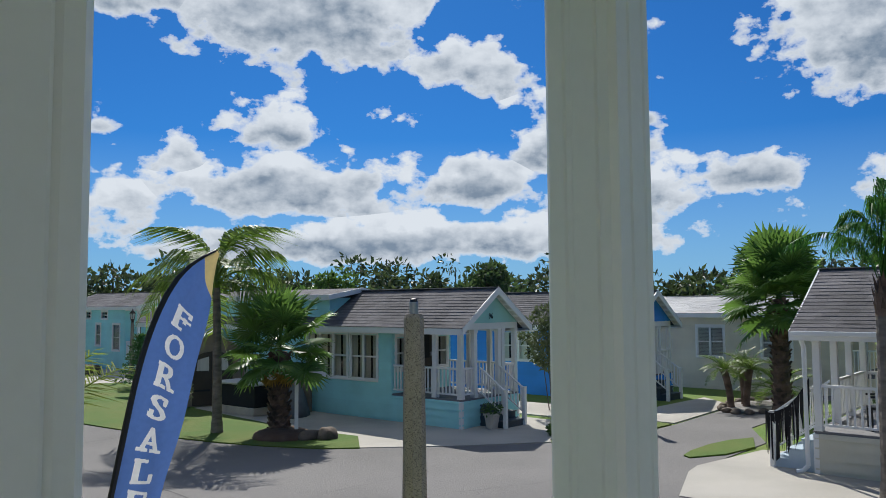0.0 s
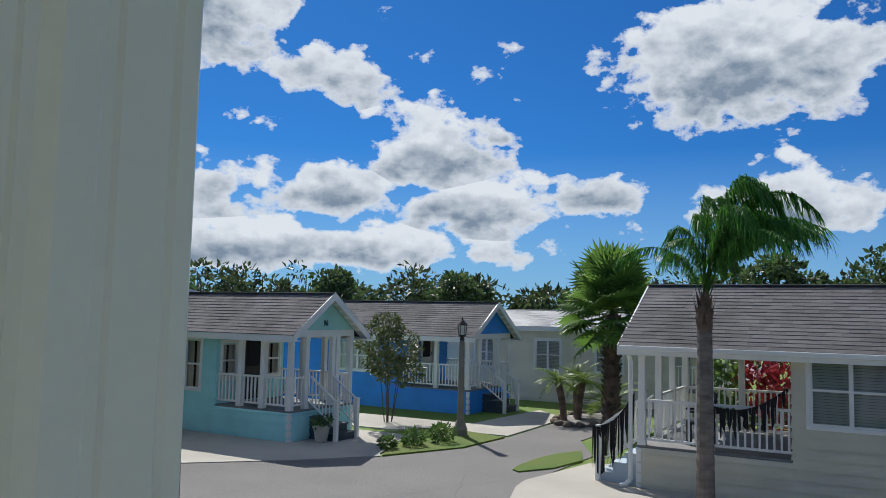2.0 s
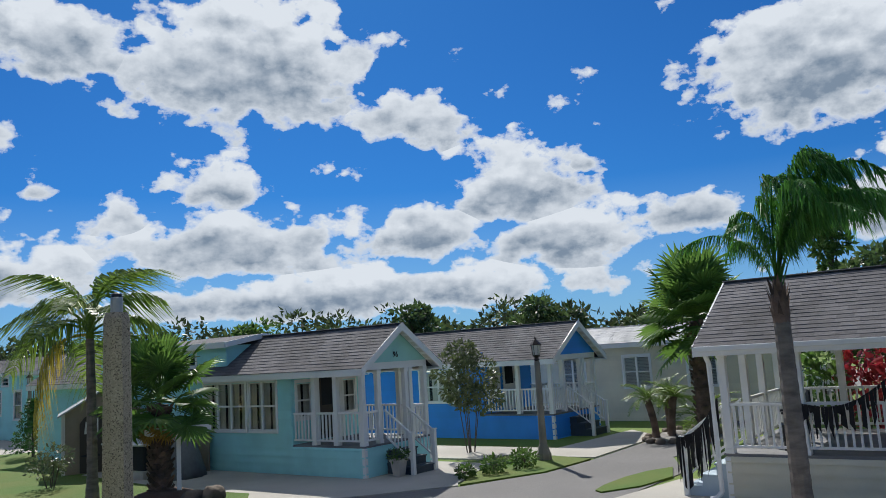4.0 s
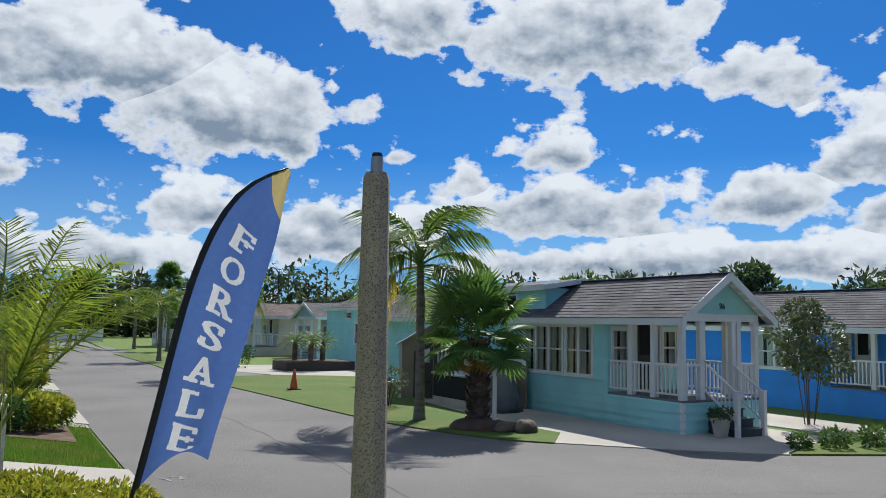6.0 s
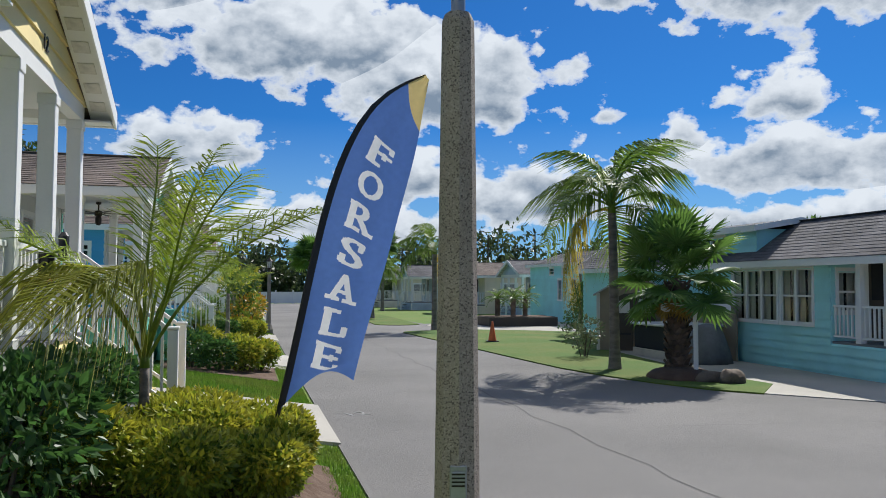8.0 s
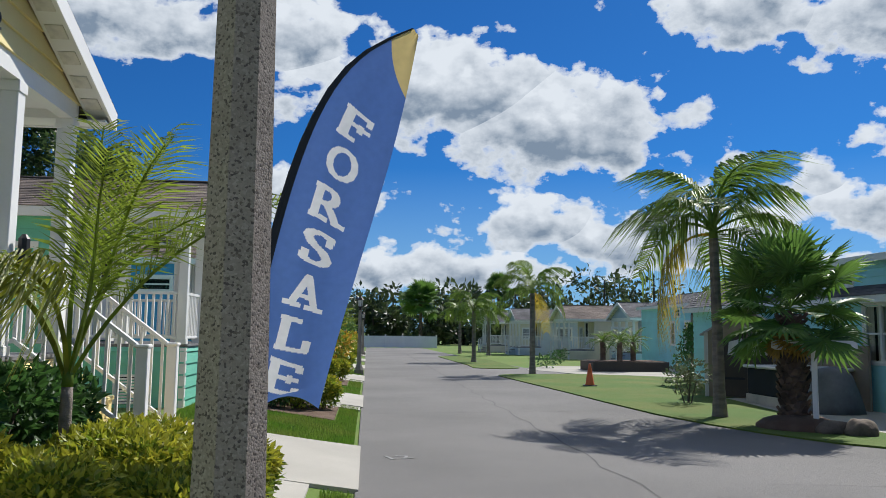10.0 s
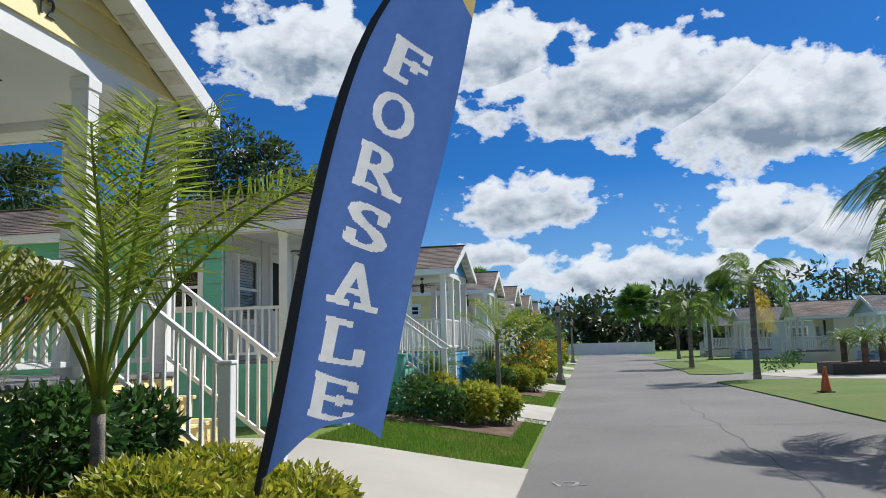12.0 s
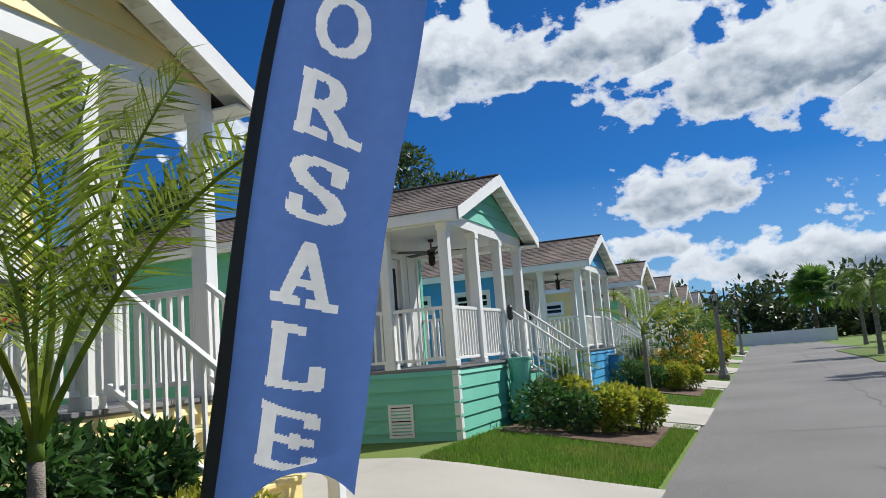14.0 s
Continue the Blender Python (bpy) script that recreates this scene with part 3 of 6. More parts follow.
def roof(parent, x0, x1, half, z_eave, pitch, m, over=0.25, trim=None, tab=0.32, course=0.14, y0=0.0):
    """A gabled roof along x: sheathing, white fascia and rake boards, and courses of shingle tabs."""
    trim = trim or WHITE
    w = half + over
    ze, zr = z_eave - over * pitch, z_eave + half * pitch
    t = 0.07
    bm = bmesh.new()
    for s in (-1, 1):
        q = [(x0, s * w, ze), (x1, s * w, ze), (x1, 0, zr), (x0, 0, zr)]
        a, b = [bm.verts.new((x, y0 + y, z + t)) for x, y, z in q], [bm.verts.new((x, y0 + y, z)) for x, y, z in q]
        bm.faces.new(a), bm.faces.new(b)
        for k in range(4):
            bm.faces.new((a[k], a[(k + 1) % 4], b[(k + 1) % 4], b[k]))
    bmesh.ops.recalc_face_normals(bm, faces=bm.faces)
    body = part("roof", bm, m, parent)
    for s in (-1, 1):
        part("fascia", box(x0, x1 + .02, y0 + s * w, y0 + s * (w + 0.03), ze - 0.09, ze + t + 0.005, 0.004), trim, body)
        part("soffit", box(x0, x1 - 0.01, y0 + s * half, y0 + s * (w - 0.002), ze - 0.07, ze - 0.05), trim, body)
        for xe in (x1, x0 - 0.03):
            bm = bmesh.new()
            q = [(s * (w + .03), ze - 0.10), (s * (w + .03), ze + t + 0.012), (0, zr + t + 0.012 + .03 * pitch), (0, zr - 0.10)]
            a, b = [bm.verts.new((xe, y0 + y, z)) for y, z in q], [bm.verts.new((xe + 0.03, y0 + y, z)) for y, z in q]
            bm.faces.new(a), bm.faces.new(b)
            for k in range(4):
                bm.faces.new((a[k], a[(k + 1) % 4], b[(k + 1) % 4], b[k]))
            bmesh.ops.recalc_face_normals(bm, faces=bm.faces)
            part("rake_board", bm, trim, body)
        # white soffit under the front overhang, with small vent panels
        bm = bmesh.new()
        q = [(s * w, ze - 0.012), (0.0, zr - 0.012), (0.0, zr - 0.022), (s * w, ze - 0.022)]
        a, b = [bm.verts.new((0.035, y0 + y, z)) for y, z in q], [bm.verts.new((x1 - 0.004, y0 + y, z)) for y, z in q]
        bm.faces.new(a), bm.faces.new(b)
        for k in range(4):
            bm.faces.new((a[k], a[(k + 1) % 4], b[(k + 1) % 4], b[k]))
        bmesh.ops.recalc_face_normals(bm, faces=bm.faces)
        rake = part("rake_soffit", bm, trim, body)
        for k in range(6):
            f_ = (k + 0.7) / 6.6
            part("soffit_panel", box(0.07, x1 - 0.05, -0.09, 0.09, -0.008, 0.0), CURTAIN, rake, xf=pose(0, y0 + s * w * f_, zr - 0.023 - (zr - ze) * f_, -s * math.degrees(math.atan((zr - ze) / w)), 0, 0))
    # shingle courses
    v, f = [], []
    run = math.hypot(w, zr - ze)
    rng = random.Random(int(abs(x0) * 100 + half * 1000))
    for s in (-1, 1):
        n = int(run / course)
        for i in range(n + 1):
            d0, d1 = i * course, min((i + 1) * course + 0.02, run)
            x = x0 - 0.03 - (i % 2) * tab / 2
            while x < x1 + 0.03:
                wtab = tab * rng.uniform(0.7, 1.25)
                a, b = max(x, x0 - 0.035), min(x + wtab, x1 + 0.035)
                x += wtab
                if b - a < 0.03:
                    continue
                up = rng.uniform(0.010, 0.018)

                def at(xx, d, lift):
                    k = d / run
                    return (xx, y0 + s * (w + 0.04) * (1 - k), ze + t + 0.006 + (zr - ze) * k + lift)
                i0 = len(v)
                v += [at(a, d0, up), at(b - .004, d0, up), at(b - .004, d1, 0.003), at(a, d1, 0.003), at(a, d0, 0.0), at(b - .004, d0, 0.0)]
                f += [(i0, i0 + 1, i0 + 2, i0 + 3), (i0 + 4, i0 + 5, i0 + 1, i0)] if s < 0 else [(i0 + 3, i0 + 2, i0 + 1, i0), (i0, i0 + 1, i0 + 5, i0 + 4)]
    tabs = link("shingles", mesh("shingles", v, f, m), None, body)
    tabs["kind"] = "stuff"
    part("ridge_cap", box(x0 - .03, x1 + .03, y0 - .09, y0 + .09, zr + t + .0, zr + t + 0.028, 0.01), m, body)
    return body


def stairs(parent, x0, y0, y1, deck, foot, n, tread, m_riser, m_tread, rail_h=0.9, rails=True, rail_m=None):
    """Steps from a deck edge at x0 towards +x, with sloping handrails and newels."""
    rise = (deck - foot) / n
    run = part("stair_body", prism_side([(x0, foot - .2)] + [c for k in range(1, n) for c in ((x0 + (n - k) * tread, foot - .2 if k == 1 else foot + (k - 1) * rise - 0.035), (x0 + (n - k) * tread, foot + k * rise - 0.035))] + [(x0, foot + (n - 1) * rise - 0.035)], y0, y1), m_riser, parent)
    for k in range(1, n):
        part("tread", box(x0 + (n - k - 1) * tread - 0.0, x0 + (n - k) * tread + 0.03, y0 - 0.02, y1 + 0.02, foot + k * rise - 0.033, foot + k * rise, 0.005), m_tread, run)
    if rails:
        xb = x0 + (n - 1) * tread + 0.02
        for y in (y0, y1):
            nw = bmesh.new()
            add_box(nw, xb - .05, xb + .05, y - .05, y + .05, foot - 0.22, foot + rise + rail_h, 0.006)
            add_box(nw, xb - .062, xb + .062, y - .062, y + .062, foot + rise + rail_h, foot + rise + rail_h + .03, 0.008)
            part("newel", nw, rail_m or WHITE, parent)
            railing(parent, (x0 + 0.02, y), (xb - .05, y), deck, foot + rise + (rise / tread) * 0.05, rail_h, rail_m, 0.10, 0.025, name="handrail", low=0.12)
    return run


def prism_side(outline, y0, y1):
    """A solid with an outline in x and z, between two y."""
    bm = bmesh.new()
    a, b = [bm.verts.new((x, y0, z)) for x, z in outline], [bm.verts.new((x, y1, z)) for x, z in outline]
    n = len(outline)
    bm.faces.new(a), bm.faces.new(b)
    for k in range(n):
        bm.faces.new((a[k], a[(k + 1) % n], b[(k + 1) % n], b[k]))
    bmesh.ops.recalc_face_normals(bm, faces=bm.faces)
    bmesh.ops.triangulate(bm, faces=[f for f in bm.faces if len(f.verts) > 4])
    return bm


def home(xf, label, W, L, porch, foot, deck, top, pitch, skin, roof_m, front_cols, side_cols, stair, gable_m=None, porch_wall=None, wins=(), over=0.22,
         skirt=None, post=0.13, number="", bay_rails=True, step_m=None, fluted=False, board=0.19, stair_rail=0.9, rail_h=0.88, header=0.2, fan=False, far=False, door_y=0.3, front_over=0.28):
    """A small park home: its front (porch and gable) looks along +x of its own frame, x = 0 at the porch edge."""
    h = thing("house", label, "house", xf)
    gable_m, skirt, porch_wall = gable_m or skin, skirt or skin, porch_wall or skin
    hw = W / 2
    zt = top + header
    # walls: side walls run the whole length below the deck and behind the porch above it
    south, north = pose(0, -hw, 0, 0, 0, 0), pose(0, hw, 0, 0, 0, 180)
    front = pose(0, 0, 0, 0, 0, 90)
    inner = pose(-porch, 0, 0, 0, 0, 90)
    sw = [w for w in wins if w[0] == "s"]
    nw = [w for w in wins if w[0] == "n"]
    fw = [w for w in wins if w[0] == "p"]
    wall_panel(h, "skirting", south, -porch, 0, foot - 0.1, deck - 0.05, [], skirt, board)
    wall_panel(h, "skirting", front, -hw, hw, foot - 0.1, deck - 0.05, [], skirt, board)
    wall_panel(h, "skirting", north, 0, porch, foot - 0.1, deck - 0.05, [], skirt, board)
    wall_panel(h, "wall", south, -L, -porch, foot - 0.1, zt, [(w[1], w[2], w[3], w[4]) for w in sw], skin, board)
    wall_panel(h, "wall", north, porch, L, foot - 0.1, zt, [(w[1], w[2], w[3], w[4]) for w in nw], skin, 0 if far else board)
    wall_panel(h, "wall", pose(-L, 0, 0, 0, 0, -90), -hw, hw, foot - 0.1, zt, [], skin, 0)
    dw = (door_y - 0.42, door_y + 0.42, deck, deck + 2.03)
    wall_panel(h, "porch_wall", inner, -hw, hw, deck, zt, [dw] + [(w[1], w[2], w[3], w[4]) for w in fw], porch_wall, 0 if porch_wall is PANEL else board)
    for w in sw:
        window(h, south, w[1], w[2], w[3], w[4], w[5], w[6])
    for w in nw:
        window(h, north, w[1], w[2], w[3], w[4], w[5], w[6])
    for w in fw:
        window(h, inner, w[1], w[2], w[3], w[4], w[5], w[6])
    # front door: frame, leaf with glass, handle
    door = part("door", box(dw[0] + .03, dw[1] - .03, 0.03, 0.075, deck + .02, dw[3] - .03, 0.005), SHEDDARK if skin is AQUA else WHITE, h, xf=inner)
    # opaque dark panel paints the unlit room seen through the door glass
    part("door_pane", box(dw[0] + .16, dw[1] - .16, 0.022, 0.03, deck + .9, dw[3] - .2), DARK, door)
    part("handle", box(dw[1] - .12, dw[1] - .09, -.02, 0.03, deck + .95, deck + 1.07, 0.006), STEEL, door)
    fr = bmesh.new()
    add_box(fr, dw[0] - .07, dw[0] + .03, -.03, .06, deck, dw[3] + .07)
    add_box(fr, dw[1] - .03, dw[1] + .07, -.03, .06, deck, dw[3] + .07)
    add_box(fr, dw[0] + .03, dw[1] - .03, -.03, .06, dw[3] - .03, dw[3] + .07)
    part("door_frame", fr, WHITE, h, xf=inner)
    if porch_wall is PANEL:
        for k in range(int(W / 0.4) + 1):
            u = -hw + k * 0.4
            if not dw[0] - .1 < u < dw[1] + .1 and not any(w[1] - .08 < u < w[2] + .08 for w in fw):
                part("batten", box(u - .02, u + .02, -.006, .012, deck, zt), PANEL, h, xf=inner)
    # deck boards, ceiling, beams
    nb = 12
    floor = part("deck", box(-porch, 0.0, -hw + .012, hw - .012, deck - 0.1, deck - 0.03), DECKGREY, h)
    for k in range(nb):
        a = -hw + W * k / nb
        part("deck_board", box(-porch + .02, 0.04, a + .004, a + W / nb - .004, deck - 0.03, deck), DECKGREY, floor)
    part("porch_ceiling", box(-porch, -0.02, -hw + .1, hw - .1, top + header * .55, top + header * .55 + .02), WHITE, h)
    for s in (-1, 1):
        part("beam", box(-porch, 0.0, s * (hw - .13), s * (hw + .004), top, zt), WHITE, h)
    part("beam", box(-.13, 0.006, -hw + .13, hw - .13, top, zt), WHITE, h)
    for s in (-1, 1):
        part("corner_board", box(-.07, .024, s * (hw - .07), s * (hw + .026), foot - .08, deck - .06), WHITE, h)
    # gable over the porch front
    rise = hw * pitch
    wall_panel(h, "gable", front, -hw, hw, zt, zt + rise, [], gable_m, board, gable=lambda v: (-hw * max(0.02, 1 - (v - zt) / rise), hw * max(0.02, 1 - (v - zt) / rise)))
    roof(h, -L - 0.25, front_over, hw, zt, pitch, roof_m, over)
    # columns and rails
    for y in front_cols:
        column(h, -post / 2, y, deck, top, post, fluted=fluted)
    for x in side_cols:
        for s in (-1, 1):
            column(h, x, s * (hw - post / 2), deck, top, post, fluted=fluted)
    xs = [-post / 2] + list(side_cols) + [-porch]
    for s in (-1, 1):
        for a, b in zip(xs, xs[1:]):
            railing(h, (a - post / 2, s * (hw - post / 2)), (b + (post / 2 if b != -porch else 0), s * (hw - post / 2)), deck, deck, rail_h)
    ys = sorted(front_cols)
    for a, b in zip(ys, ys[1:]):
        if stair and stair[0] - .05 < (a + b) / 2 < stair[1] + .05:
            continue
        if b - a > 0.35:
            railing(h, (-post / 2, a + post / 2), (-post / 2, b - post / 2), deck, deck, rail_h)
    if stair:
        stairs(h, 0.0, stair[0], stair[1], deck, foot if len(stair) < 5 else stair[4], stair[2], stair[3], step_m or skirt, step_m or DECKGREY, stair_rail)
    if number:
        words("house_number", number, 0.2, BLACK, h, pose(0.03, 0, zt + rise * 0.2, 90, 0, 90), "black house number")
    if fan:
        cx, cz = -porch * .5, top + header * .5
        f = part("ceiling_fan", lathe([(0.05, cz), (0.05, cz - .04), (0.015, cz - .05), (0.015, cz - .16), (.07, cz - .18), (.075, cz - .26), (.05, cz - .28), (.06, cz - .32), (.06, cz - .42), (.03, cz - .46)], 12), BRONZE, h, "bronze ceiling fan with lantern light", xf=pose(cx, 0, 0))
        for k in range(5):
            part("blade", box(.09, .62, -.06, .06, -.006, .006, 0.003), BRONZE, f, xf=pose(0, 0, cz - .22) @ pose(0, 0, 0, 8, 0, k * 72 + 10))
    return h


COLS = (-1.85, -0.62, 0.62, 1.85)


def row_home(yc, label, skin, **kw):
    opts = dict(W=3.84, L=10.5, porch=2.1, foot=0.40, deck=1.42, top=3.5, pitch=0.40, roof_m=ROOF_BROWN, front_cols=COLS, side_cols=(-1.05,), stair=(0.72, 1.76, 5, 0.27),
                porch_wall=PANEL, post=0.15, header=0.17, wins=(("p", -1.35, -0.55, 2.1, 3.2, 1, "blind"),), fan=True, door_y=0.5, board=0.2)
    x = kw.pop("x", -3.2)
    opts.update(kw)
    return home(pose(x, yc, 0), label, skin=skin, **opts)


row_home(ROW[0], "cream park home with a white railed porch", CREAM, top=4.1, fluted=True, post=0.15, fan=False, x=-3.265, side_cols=(-1.155,))
row_home(ROW[1], "butter yellow park home with white porch posts", YELLOW, top=3.78, number="12", step_m=YELLOW)
row_home(ROW[2], "sea green park home with white railed porch", GREEN, wins=(("p", -1.35, -0.55, 2.1, 3.2, 1, "blind"), ("s", -3.2, -2.5, 2.3, 3.0, 1, "none")))
row_home(ROW[3], "sky blue park home with white railed porch", SKYBLUE, wins=(("s", -3.4, -2.5, 2.75, 3.1, 1, "none"), ("s", -4.9, -4.2, 2.75, 3.1, 1, "none")))
row_home(ROW[4], "pale yellow park home with white railed porch", YELLOW, wins=(("s", -3.4, -2.7, 2.75, 3.1, 1, "none"),))
row_home(ROW[5], "mint green park home with brown shingle roof", GREEN)
row_home(ROW[6], "cream park home with brown shingle roof", CREAM)
row_home(ROW[7], "grey blue park home with brown shingle roof", GREYBLUE, roof_m=ROOF_GREY)

# the aqua home across the street, its front to the side street
aqua = home(pose(12.44, 6.86, 0, 0, 0, -90), "aqua park home with white railed porch and grey shingle roof", W=2.55, L=15.5, porch=2.47, foot=0.0, deck=0.76, top=2.54, pitch=0.68, skin=AQUA, roof_m=ROOF_GREY,
            front_cols=(-1.21, -0.64, 0.42, 0.60, 1.21), side_cols=(-0.93, -1.68), stair=(-0.50, 0.36, 4, 0.27), gable_m=AQUA_GABLE, step_m=STEPDARK, number="96", over=0.28, header=0.17, rail_h=0.80, stair_rail=0.8,
            wins=(("s", -6.01, -4.25, 1.11, 2.38, 3, "curtain"), ("s", -4.09, -3.03, 1.11, 2.38, 2, "curtain"), ("p", -1.1, -0.6, 1.4, 2.3, 1, "curtain"), ("p", 0.62, 1.1, 1.4, 2.3, 1, "curtain")), door_y=0.10)
home(pose(20.6, 6.05, 0, 0, 0, -90), "bright blue park home with white railed porch", W=3.2, L=13, porch=2.6, foot=0.0, deck=0.76, top=2.40, pitch=0.62, skin=BLUE, roof_m=ROOF_GREY,
     front_cols=(-1.53, -0.74, 0.5, 0.70, 1.53), side_cols=(-1.25,), stair=(-0.60, 0.42, 4, 0.27), step_m=STEPDARK, over=0.28, header=0.17, rail_h=0.8, stair_rail=0.8,
     wins=(("s", -5.2, -3.6, 1.2, 2.2, 2, "curtain"), ("p", -1.1, -0.6, 1.3, 2.2, 1, "curtain")), door_y=0.15)
home(pose(13.15, -1.6, 0, 0, 0, 90), "beige park home with screened porch and grey shingle roof", W=3.9, L=14, porch=2.69, foot=0.0, deck=0.80, top=2.55, pitch=0.55, skin=BEIGE, roof_m=ROOF_GREY,
     front_cols=(-1.88, -0.6, 0.6, 1.88), side_cols=(-1.30,), stair=(0.7, 1.75, 4, 0.27), step_m=GREYBLUE, over=0.3, header=0.2, rail_h=0.86, stair_rail=0.85,
     wins=(("n", 2.98, 4.86, 1.42, 2.62, 3, "blind"), ("n", 7.2, 8.4, 1.42, 2.62, 2, "blind")), door_y=-0.6)



# ---- plants ----
class Soup:
    """Vertices and faces gathered for one mesh."""

    def __init__(self):
        self.v, self.f = [], []

    def add(self, pts, faces):
        n = len(self.v)
        self.v += [tuple(p) for p in pts]
        self.f += [tuple(i + n for i in q) for q in faces]

    def mesh(self, name, m):
        return mesh(name, self.v, self.f, m)


def frond_mesh(name, length, droop, count, leaf, m, rng, lift=0.35, vee=0.5, stalk=0.25, width=0.022, hang=0.3, thick=0.016):
    """A feather palm frond along +x: an arching midrib with two rows of folded leaflets."""
    s = Soup()

    def rib(t):
        return Vector((length * (t - 0.18 * droop * t * t), 0.02 * math.sin(5 * t), length * (lift * t - droop * t * t)))
    n = 9
    for k in range(n):
        a, b = rib(k / n), rib((k + 1) / n)
        r0, r1 = thick * (1 - k / n) + 0.003, thick * (1 - (k + 1) / n) + 0.003
        s.add([a + Vector((0, r0, 0)), a + Vector((0, -r0, 0)), a + Vector((0, 0, -r0 * 1.5)), b + Vector((0, r1, 0)), b + Vector((0, -r1, 0)), b + Vector((0, 0, -r1 * 1.5))],
              [(0, 1, 4, 3), (1, 2, 5, 4), (2, 0, 3, 5)])
    for k in range(count):
        t = stalk + (1 - stalk) * (k + rng.random() * 0.6) / count
        p, d = rib(t), (rib(min(1, t + .03)) - rib(t - .03)).normalized()
        ll = leaf * (0.35 + 0.65 * math.sin(math.pi * min(1, (t - stalk) / (1 - stalk) * 0.85 + 0.12))) * rng.uniform(0.8, 1.15)
        for sd in (-1, 1):
            out = (Vector((0, sd, 0)) * rng.uniform(0.75, 1) + d * rng.uniform(0.45, 0.8) + Vector((0, 0, vee * rng.uniform(0.2, 1)))).normalized()
            mid = p + out * ll * 0.55
            tip = p + out * ll + Vector((0, 0, -ll * hang * rng.uniform(0.6, 1.8)))
            w = d * width * rng.uniform(0.7, 1.2)
            s.add([p - w * .4, p + w * .4, mid + w * .6, mid - w * .6, tip], [(0, 1, 2, 3), (3, 2, 4)])
    return s.mesh(name, m)


def fan_mesh(name, m, rng, stalk=0.8, radius=0.75, blades=26, spread=300):
    """A fan palm leaf: a stalk along +x and pleated, split blades round its end."""
    s = Soup()
    s.add([(0, .02, 0), (0, -.02, 0), (0, 0, -.025), (stalk, .012, 0), (stalk, -.012, 0), (stalk, 0, -.015)], [(0, 1, 4, 3), (1, 2, 5, 4), (2, 0, 3, 5)])
    hub = Vector((stalk, 0, 0))
    for k in range(blades):
        a = radians(-spread / 2 + spread * k / (blades - 1))
        h = radians(spread / (blades - 1)) * 0.5
        r = radius * (0.72 + 0.28 * math.cos(a * 0.5)) * rng.uniform(0.9, 1.05)
        p = lambda ang, rad, z: hub + Vector((math.cos(ang) * rad, math.sin(ang) * rad, z))
        cup = 0.10 * math.cos(a)
        sag = -0.16 * rng.uniform(0.3, 1.5)
        s.add([hub, p(a - h, r * .62, cup * .5), p(a, r * .64, cup * .5 + .025), p(a + h, r * .62, cup * .5), p(a, r, cup + sag * r)],
              [(0, 1, 2), (0, 2, 3), (1, 4, 2), (2, 4, 3)])
    return s.mesh(name, m)


def leaves(s, c, r, n, size, rng, shell=0.55, long=1.7, down=0.0):
    """Scatter n pointed leaves through the outer part of an ellipsoid."""
    for _ in range(n):
        d = Vector((rng.gauss(0, 1), rng.gauss(0, 1), rng.gauss(0, 1))).normalized()
        k = shell + (1 - shell) * rng.random() ** 0.6
        p = Vector(c) + Vector((d.x * r[0], d.y * r[1], d.z * r[2])) * k
        a = (d + Vector((rng.gauss(0, .7), rng.gauss(0, .7), rng.gauss(0, .7) - down))).normalized()
        b = a.cross(Vector((rng.gauss(0, 1), rng.gauss(0, 1), rng.gauss(0, 1)))).normalized()
        z = size * rng.uniform(0.6, 1.35)
        q = a.cross(b) * z * 0.12
        s.add([p, p + a * z * long * .45 + b * z * .4 + q, p + a * z * long, p + a * z * long * .45 - b * z * .4 + q], [(0, 1, 2, 3)])


def stuff(ob):
    ob["kind"] = "stuff"
    return ob


def palm_trunk(x, y, z, h, r0, r1, lean=(0, 0), rings=True, sides=12):
    """A ringed, slightly bent palm trunk."""
    n = int(h / 0.11) if rings else 10
    pts, rad = [], []
    for k in range(n + 1):
        t = k / n
        pts.append((lean[0] * t * t, lean[1] * t * t, h * t - 0.1))
        swell = 1.35 - 0.35 * min(1, t * 6)
        rad.append((r0 + (r1 - r0) * t) * swell * (1.06 if k % 2 and rings else 1.0))
    return tube(pts, rad, sides)


def feather_palm(x, y, z, h, r0, r1, frond, n, label, meshes, old=(), lean=(0, 0), seed=1, up=(15, 75), category="palm", shaft=0.5, rings=True, spin=0.0, trunk_m=None, yaws=None, group=""):
    """Trunk, green crown shaft, and fronds each of its own."""
    rng = random.Random(seed)
    p = thing("palm_tree", label, category, pose(x, y, z), group)
    part("trunk", palm_trunk(x, y, z, h, r0, r1, lean, rings), trunk_m or TRUNK, p, smooth=not rings)
    top = Vector((lean[0], lean[1], h - 0.1))
    if shaft:
        part("crown_shaft", tube([top, top + Vector((0, 0, shaft * .5)), top + Vector((0, 0, shaft))], [r1 * 1.05, r1 * .95, r1 * .5], 10), FROND, p, smooth=True)
    for k in range(n):
        a = spin + k * 137.5 + rng.uniform(-12, 12) if yaws is None else yaws[k % len(yaws)]
        tilt = up[0] + (up[1] - up[0]) * ((k + .5) / n) + rng.uniform(-6, 6)
        me = old[k % len(old)] if old and k < len(old) else meshes[k % len(meshes)]
        sc = rng.uniform(0.85, 1.1) * frond
        link("frond", me, None, p, xf=Matrix.Translation(top + Vector((0, 0, shaft * .7 * (0.3 + 0.7 * k / n)))) @ pose(0, 0, 0, 0, 0, a) @ pose(0, 0, 0, rng.uniform(-15, 15), -tilt + 20, 0) @ Matrix.Scale(sc, 4))
    return p


